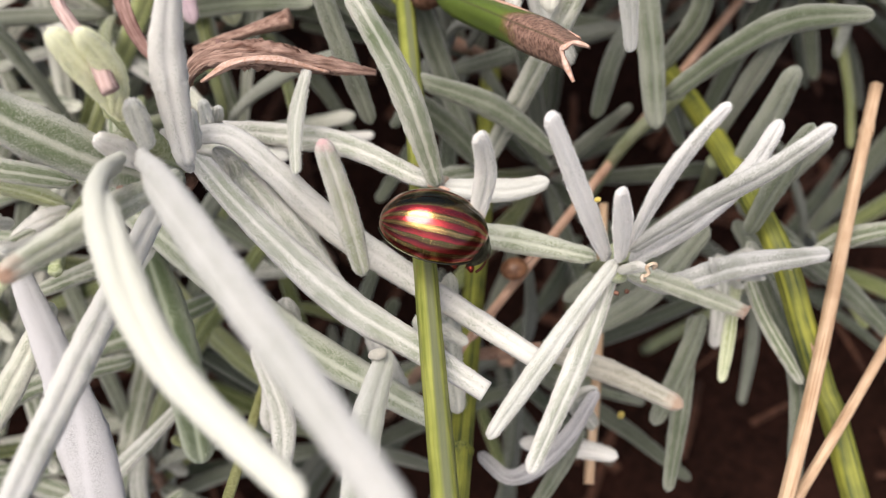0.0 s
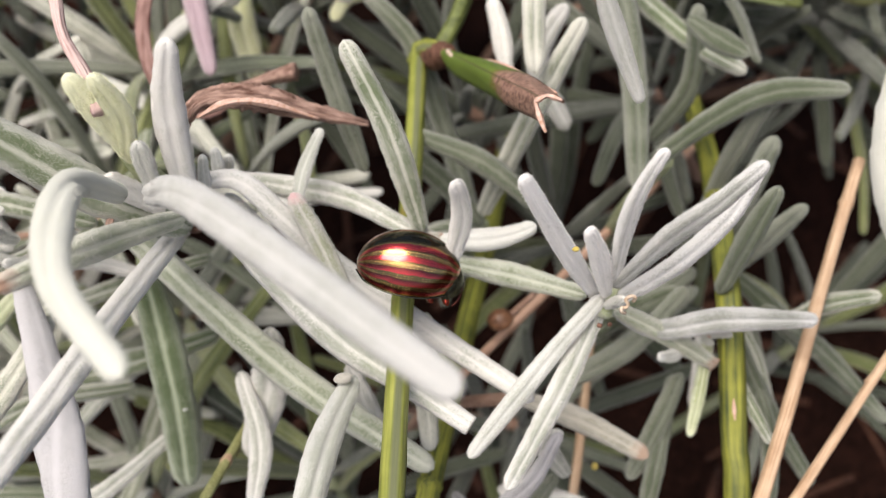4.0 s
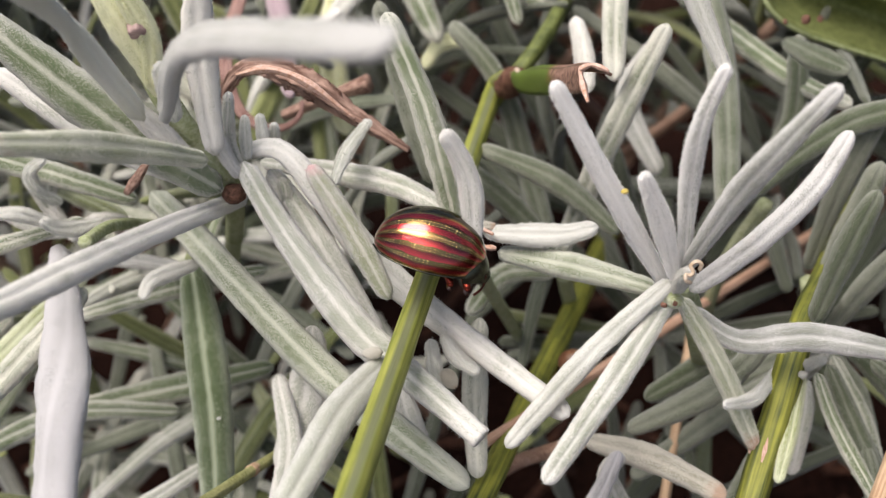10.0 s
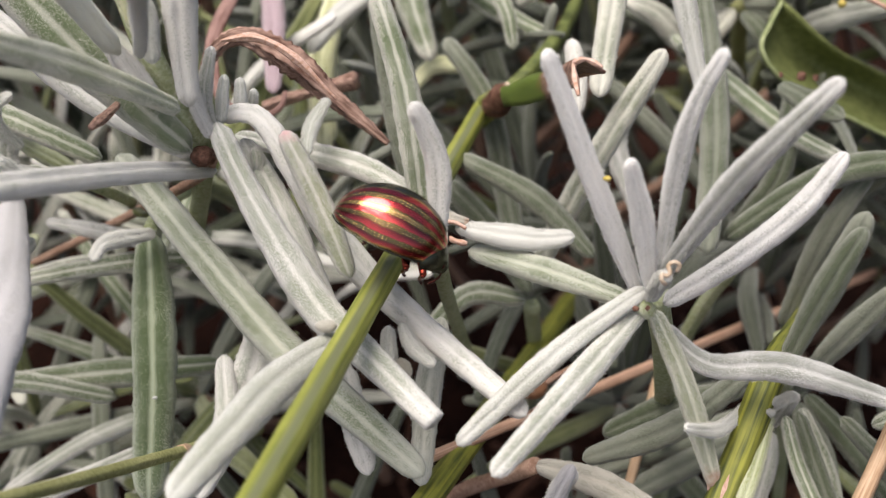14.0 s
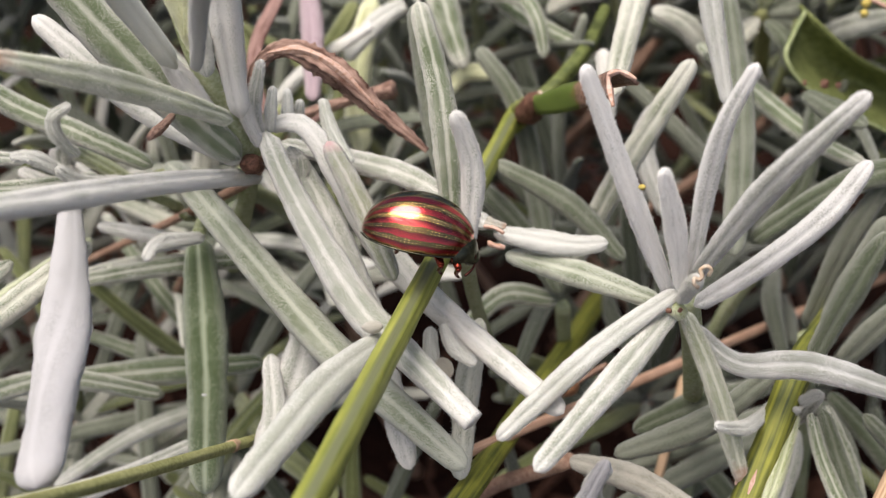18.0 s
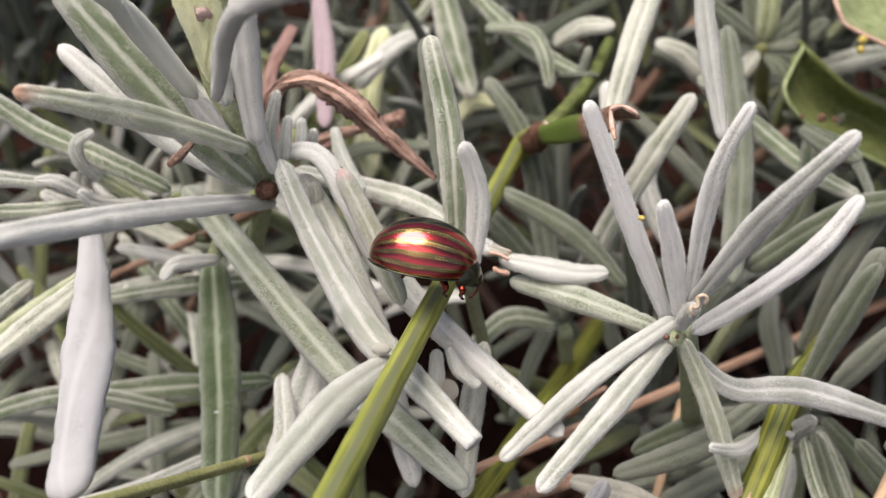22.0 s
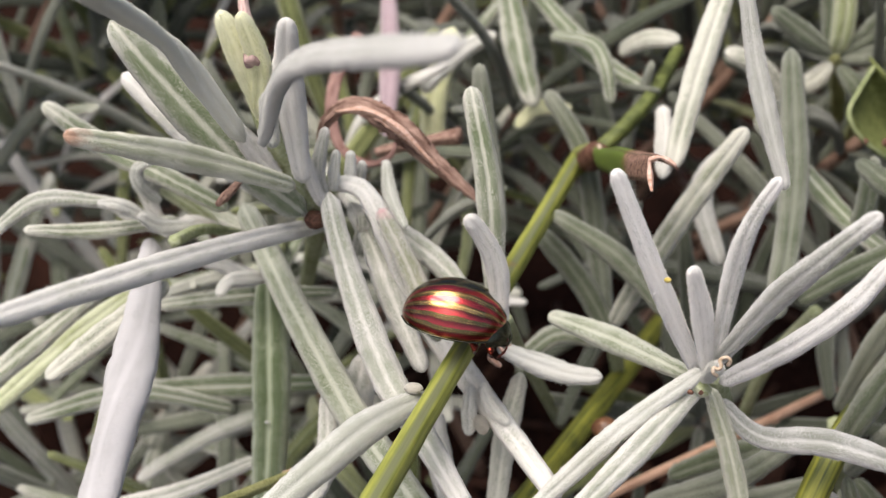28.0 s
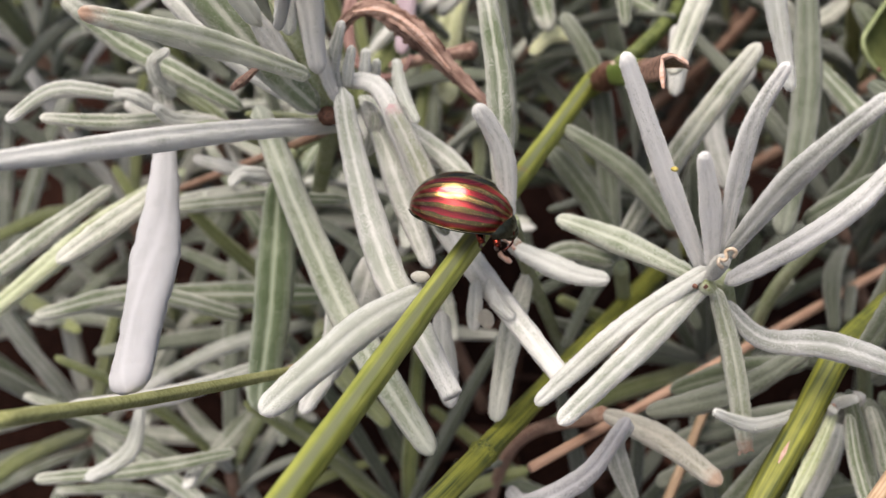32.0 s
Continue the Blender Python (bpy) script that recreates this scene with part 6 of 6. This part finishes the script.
    sway(leaf_p, [(0, 6.6, 16.7, -12.7), (1, 7.1, 11.3, -6.8), (1.5, 4.2, 8.5, -5.9), (2, 2.3, 7.0, -5.6), (3, 2.4, 7.1, -5.6), (3.5, 2.3, 7.6, -6.2), (5.5, 2.2, 8.3, -7.0), (6, 2.2, 7.6, -6.3), (9, -0.4, 0.5, -0.8), (11, -0.4, 1.1, -1.4), (13, 0.1, 0.8, -0.8), (16.5, -0.6, 0.2, -0.7), (17, -0.4, 0.3, -0.6), (18, -0.2, -0.2, 0.0), (19, -0.2, -0.3, 0.2), (20, -0.2, -0.3, 0.2), (21, -0.2, -0.5, 0.3), (22, -0.2, -0.2, 0.1), (23, -0.1, 0.1, -0.2), (24, -0.1, 0.3, -0.4), (25, -0.2, -0.5, 0.4), (25.5, -0.2, -0.8, 0.7), (27.5, -0.4, -1.0, 0.8), (28, -0.3, -1.2, 1.0), (29, -0.4, -2.0, 1.7), (30, -0.5, -2.1, 1.8), (31, -0.6, -2.7, 2.3), (32, -0.7, -2.4, 2.0)])
    sway(leaf_m4, [(0, 2.4, -1.0, -19.3), (1, -0.6, -1.3, -23.0), (1.5, 0.2, -1.1, -19.3), (2, 2.4, -0.9, -18.0), (3, -0.3, -1.2, -21.0), (3.5, -0.3, -1.2, -21.5), (5.5, -0.1, -1.3, -23.1), (6, 0.4, -1.3, -23.1), (7, -5.4, -1.3, -21.4), (11, -6.2, -1.3, -17.8), (13, -6.2, -1.0, -13.3), (17, 1.7, 1.0, 15.4), (19, 1.7, 1.1, 16.8), (21, 1.4, 1.2, 17.2), (23, 2.6, 1.2, 17.3), (25, 1.6, 1.1, 16.6), (27.5, -1.6, 1.1, 17.2), (28, -0.5, 1.1, 16.4), (29, -0.3, 1.0, 15.1), (30, -0.3, 0.9, 14.6), (31, -0.4, 1.0, 15.9), (32, 1.6, 1.3, 18.6)])
    sway(leaf_lt, [(0, -1.2, 6.2, 4.5), (13, -1.2, 6.2, 4.5), (19, -0.2, 0.4, 0.2), (21, -0.0, 0.2, 0.2), (23, -0.0, -0.4, -0.4), (25, -0.1, -0.1, -0.2), (28, -2.6, 0.8, -1.9), (30, -3.0, 1.6, -1.7), (32, -0.7, -1.0, -1.7)])
    sway(leaf_lu, [(0, -3.7, 3.6, -0.7), (2, -8.1, 4.4, -0.5), (6, 2.7, -2.1, 0.4), (9, 1.0, 2.5, -0.8), (19, 13.0, -3.9, -0.1), (32, 13.0, -3.9, -0.1)])
    sway(leaf_n1, [(0, 0.5, -6.2, -8.1), (0.7, 2.2, 1.6, 0.5), (1.5, 4.2, 2.8, 0.7), (2, 1.3, -0.9, -2.0), (3, -0.5, 0.1, 0.4), (3.5, -1.4, -0.1, 0.7), (5.5, 0.0, 0.9, 1.1), (6, 0.0, 0.1, 0.1), (7, -1.0, 0.6, 1.4), (7.5, -0.3, 0.3, 0.6), (8, -0.4, 1.5, 2.2), (8.5, -1.0, 1.8, 2.9), (9, -1.2, 1.1, 2.2), (10, -1.9, 0.9, 2.3), (11, -2.0, -0.1, 1.2), (13, 1.8, -1.5, -3.0), (17, -0.9, -2.7, -2.8), (21, -1.4, -1.9, -1.4), (23, -1.3, -2.0, -1.7), (25, -0.6, -2.7, -3.0), (27.5, -5.9, -1.1, 2.4), (28, -6.1, -0.2, 3.7), (29, -5.2, -0.4, 2.9), (30, -5.8, -0.7, 2.9), (32, -4.4, -1.1, 1.5)])
    sway(leaf_n2, [(0, 13.9, 7.3, 7.7), (0.7, 7.9, 5.6, 6.0), (1.5, 8.5, 3.5, 3.7), (2, 4.2, 0.9, 0.8), (3, 1.4, 3.2, 3.5), (3.5, 1.1, 3.2, 3.5), (5.5, -0.5, 3.3, 3.8), (6, -1.5, 1.8, 2.1), (7, -6.7, 2.7, 3.3), (7.5, -7.0, 3.1, 3.8), (8, -12.1, 4.8, 5.8), (9, -15.2, 3.3, 4.3), (11, -11.2, 1.6, 2.3), (13, -4.4, -1.6, -1.6), (17, -7.1, -3.4, -3.6), (21, -8.0, -4.9, -5.3), (25, -6.0, -6.1, -6.7), (28, -15.7, -4.0, -3.9), (30, -13.2, -3.3, -3.3), (32, -9.6, -5.4, -5.8)])
    sway(leaf_hg, [(0, -5.6, -1.1, -0.8), (9, -5.6, -1.1, -0.8), (11, -3.6, -0.6, 0.4), (13, -3.2, -0.6, 0.5), (17, 0.0, 0.0, -0.0), (19, 0.3, 0.0, -0.6), (21, -0.4, -0.1, 0.0), (23, 1.2, 0.3, 0.7), (25, 0.1, 0.0, 0.3), (28, -2.4, -0.5, -0.8), (30, -1.4, -0.4, -2.3), (32, 0.2, 0.2, 2.2)])
    sway(leaf_lw, [(0, 2.8, -1.0, 3.1), (7.5, 2.8, -1.0, 3.1), (8, 0.3, 0.4, 1.9), (9, -1.3, 1.0, 0.2), (10, -1.1, 0.9, 0.4), (11, -0.7, 0.6, 0.3), (12, -2.0, 1.4, -0.1), (13, -0.3, 0.3, 0.3), (14, 1.3, -0.5, 1.3), (14.5, 0.7, -0.0, 1.4), (16.5, 0.2, 0.2, 1.0), (17, -0.4, 0.4, 0.4), (18, -0.8, 0.7, 0.5), (19, -1.3, 1.0, 0.1), (20, -0.9, 0.7, 0.2), (21, -1.5, 1.2, 0.5), (22, -1.9, 1.5, 0.3), (23, -2.0, 1.3, -0.3), (24, -1.8, 1.1, -0.4), (25, -1.1, 1.0, 0.7), (25.5, -1.9, 1.3, -0.1), (27.5, -4.9, 3.6, 0.5), (28, -5.5, 4.3, 1.3), (29, -6.4, 5.2, 1.8), (30, -7.8, 6.1, 1.5), (31, -10.0, 7.4, 0.8), (32, -8.7, 6.6, 1.0)])
    sway(leaf_wt, [(0, 0.1, 1.2, -1.2), (9, 0.1, 1.2, -1.2), (13, 0.3, 0.3, -0.3), (17, 0.5, -1.2, 1.1), (30, -1.7, -1.6, 1.5), (32, -3.4, -0.1, 0.1)])
    sway(leaf_pb, [(0, -4.0, 3.5, 7.0), (9, -4.0, 3.5, 7.0), (13, 0.3, 0.0, 1.2), (19, 2.3, -1.0, 2.4), (21, -1.5, 1.4, 3.5), (23, 0.8, -0.1, 2.1), (25, 2.2, -1.0, 2.3), (28, -5.8, 3.3, -1.0), (30, 0.7, -1.2, -5.1), (32, 3.2, -2.3, -2.7)])
    sway(leaf_m5, [(0, 2.7, 7.9, -1.9), (1, 7.7, 4.3, -0.4), (1.5, 6.2, 8.1, -1.6), (2, 4.4, 6.6, -1.4), (3, 6.0, 8.6, -1.8), (3.5, 6.2, 9.5, -2.0), (5.5, 6.5, 11.8, -2.6), (6, 1.5, -0.7, 0.3), (7, -1.2, -3.3, 0.8), (7.5, -0.1, -4.2, 1.1), (8, 1.9, -2.4, 0.8), (9, 1.1, -2.4, 0.8), (10, 0.1, -0.9, 0.3), (11, -0.2, -1.8, 0.5), (12, -0.5, -1.3, 0.3), (13, -0.0, -3.2, 0.9), (14, 0.7, -4.2, 1.2), (14.5, 0.7, -4.1, 1.2), (16.5, 0.8, -1.5, 0.5), (17, 0.7, -1.1, 0.4), (18, 0.9, -0.4, 0.2), (19, 0.8, 0.5, -0.1), (20, 0.9, 0.8, -0.1), (21, 1.0, 0.4, -0.0), (22, 1.0, 0.7, -0.1), (23, 1.2, 0.9, -0.1), (24, 0.8, 1.4, -0.3), (25, 0.8, 0.7, -0.1), (25.5, 3.1, -11.1, 3.3), (27.5, 3.9, -10.4, 3.2), (28, 4.7, -9.7, 3.1), (29, 5.3, -7.3, 2.5), (30, 5.7, -7.7, 2.7), (31, 6.7, -9.7, 3.3), (32, 5.7, -10.3, 3.4)])
    sway(leaf_m6, [(0, -1.8, -3.7, 2.1), (3, -1.8, -3.7, 2.1), (6, -0.7, -1.8, 1.0), (14, -0.4, -2.0, 1.2), (14.5, -0.4, -2.0, 1.2), (16.5, -0.4, -0.5, 0.3), (17, -0.4, -0.2, 0.0), (18, -0.5, 0.3, -0.3), (19, -0.6, 0.6, -0.5), (20, -0.6, 0.8, -0.6), (21, -0.4, 0.9, -0.7), (22, -0.4, 0.9, -0.7), (23, -0.4, 1.2, -0.9), (24, -0.4, 1.5, -1.1), (25, -0.5, 1.9, -1.4), (25.5, -0.5, 1.4, -1.0), (27.5, -0.0, -0.8, 0.6), (28, -0.0, 0.3, -0.2), (29, 0.0, -0.5, 0.3), (30, -0.0, 0.1, -0.0), (32, -0.0, 0.1, -0.0)])
    sway(leaf_h2, [(0, 10.9, 6.5, -1.3), (1, 7.2, 4.5, -1.0), (1.5, 7.9, 1.4, 0.7), (2, 7.5, -1.0, 1.9), (2.5, 7.4, -2.9, 2.8), (3, 6.5, -3.7, 3.1), (3.5, 6.7, -4.1, 3.3), (5.5, 5.9, -4.9, 3.5), (6, 3.6, -3.3, 2.3), (6.5, 2.6, -6.2, 3.6), (7, 2.2, -6.2, 3.5), (9, -0.6, -7.4, 3.7), (13, -0.3, -2.0, 1.0), (17, -0.1, -1.4, 0.7), (19, 0.1, -0.3, 0.2), (21, 0.0, -0.3, 0.2), (23, 0.2, 0.1, 0.0), (25, 0.1, -0.1, 0.1), (28, 1.7, -6.2, 3.5), (30, 1.3, -6.7, 3.6), (32, 1.5, -4.9, 2.7)])
    sway(leaf_hh, [(0, 1.7, -3.8, 5.9), (9, 1.7, -3.8, 5.9), (11, 1.9, -3.9, 6.1), (21, -2.1, 0.9, -0.3), (28, 1.1, -1.9, 2.8), (30, 1.3, -1.6, 2.2), (32, 0.1, 0.1, -0.3)])
    drift(sprigr, [(0, 0.00, 0.00, 0.00), (25.5, 0.00, 0.00, 0.00), (28, -0.84, -2.04, -1.84), (30, -0.84, -2.04, -1.84), (32, 1.25, -1.01, -1.24)])
    lean(leaf_cross, leaf_cross.location * 1000, [(0, 0.0, 0.0, 0.0, -27.4, 22.2, -4.3), (1.5, 0.0, 0.0, 0.0, -21.4, 12.7, -9.5), (2, 0.0, 0.0, 0.0, -17.7, 10.7, -7.6), (2.5, 0.0, 0.0, 0.0, -13.8, 9.8, -4.1), (3, 0.0, 0.0, 0.0, -13.6, 11.1, -2.0), (3.5, 0.0, 0.0, 0.0, -12.5, 10.4, -1.6), (5.5, 0.0, 0.0, 0.0, -8.5, 8.6, 1.0), (6, 0.0, 0.0, 0.0, -2.2, 3.5, 1.9), (6.5, 0.0, 0.0, 0.0, -0.4, 2.5, 2.8), (7, 0.0, 0.0, 0.0, 1.3, 0.4, 2.1), (7.5, 0.0, 0.0, 0.0, 3.1, -0.4, 3.3), (8, 0.0, 0.0, 0.0, 1.8, -0.9, 1.0), (9, 0.0, 0.0, 0.0, 0.0, 0.0, 0.0), (10, 0.0, 0.0, 0.0, -0.3, 0.4, 0.1), (11, 0.0, 0.0, 0.0, 0.3, 0.2, 0.6), (12, 0.0, 0.0, 0.0, 1.8, -0.5, 1.5), (13, 0.0, 0.0, 0.0, -0.4, 0.4, 0.0), (14, 0.0, 0.0, 0.0, -0.1, -0.3, -0.5), (14.5, 0.0, 0.0, 0.0, -0.0, -0.4, -0.6), (16.5, 0.0, 0.0, 0.0, 0.2, -0.4, -0.3), (17, 0.0, 0.0, 0.0, 0.3, -0.6, -0.3), (18, 0.0, 0.0, 0.0, 0.3, -0.5, -0.2), (19, 0.0, 0.0, 0.0, 0.2, -1.1, -1.1), (20, 0.0, 0.0, 0.0, -0.3, -0.0, -0.4), (21, 0.0, 0.0, 0.0, -0.1, -0.5, -0.8), (22, 0.0, 0.0, 0.0, -0.0, -0.4, -0.6), (23, 0.0, 0.0, 0.0, -0.5, -0.1, -0.7), (24, 0.0, 0.0, 0.0, -0.2, -0.0, -0.3), (25, 0.0, 0.0, 0.0, 0.6, -1.3, -0.9), (29, -1.5, -2.1, -0.4, -9.5, 1.7, -9.5), (30, -0.4, -2.1, -0.6, -9.0, -1.8, -13.5), (31, -0.6, -2.2, -0.7, -7.9, -2.2, -12.7), (32, -1.9, -1.7, -0.1, -6.3, 0.2, -7.4)])
    walk(beetle, [
        (0, pose(-0.00043, 0.00368, 0.10015, -22.7, 14.1, -23.0)),
        (0.7, pose(0.00065, 0.00376, 0.10037, -22.9, 14.0, -21.9)),
        (1.5, pose(-0.00076, 0.00375, 0.10021, -23.1, 13.9, -20.5)),
        (3, pose(0.00015, 0.00316, 0.09998, -23.0, 13.0, -17.0)),
        (5.5, pose(-0.00036, 0.00324, 0.10001, -23.0, 11.5, -13.0)),
        (6, pose(-0.00161, 0.00219, 0.09923, -23.0, 10.9, -11.9)),
        (7, pose(-0.00138, 0.00156, 0.09878, -23.5, 12.2, -13.0)),
        (7.5, pose(-0.00106, 0.00214, 0.09914, -24.0, 13.0, -13.6)),
        (9, pose(-0.00133, 0.00273, 0.09960, -24.9, 15.2, -15.1)),
        (11, pose(-0.00161, 0.00243, 0.09933, -25.2, 17.0, -15.9)),
        (13, pose(-0.00194, 0.00237, 0.09931, -25.5, 19.8, -16.9)),
        (17, pose(-0.00271, 0.00235, 0.09934, -23.5, 10.6, -8.4)),
        (19, pose(-0.00316, 0.00242, 0.09945, -23.1, 8.0, -6.1)),
        (21, pose(-0.00314, 0.00232, 0.09933, -22.9, 6.2, -4.6)),
        (23, pose(-0.00328, 0.00256, 0.09962, -23.2, 8.6, -6.6)),
        (25, pose(-0.00336, 0.00229, 0.09930, -23.0, 7.4, -5.6)),
        (28, pose(-0.00332, 0.00164, 0.09872, -23.1, 7.0, -5.4)),
        (30, pose(-0.00337, 0.00126, 0.09835, -22.9, 6.0, -4.4)),
        (32, pose(-0.00343, 0.00152, 0.09848, -22.8, 5.8, -4.2)),
    ])


motions()
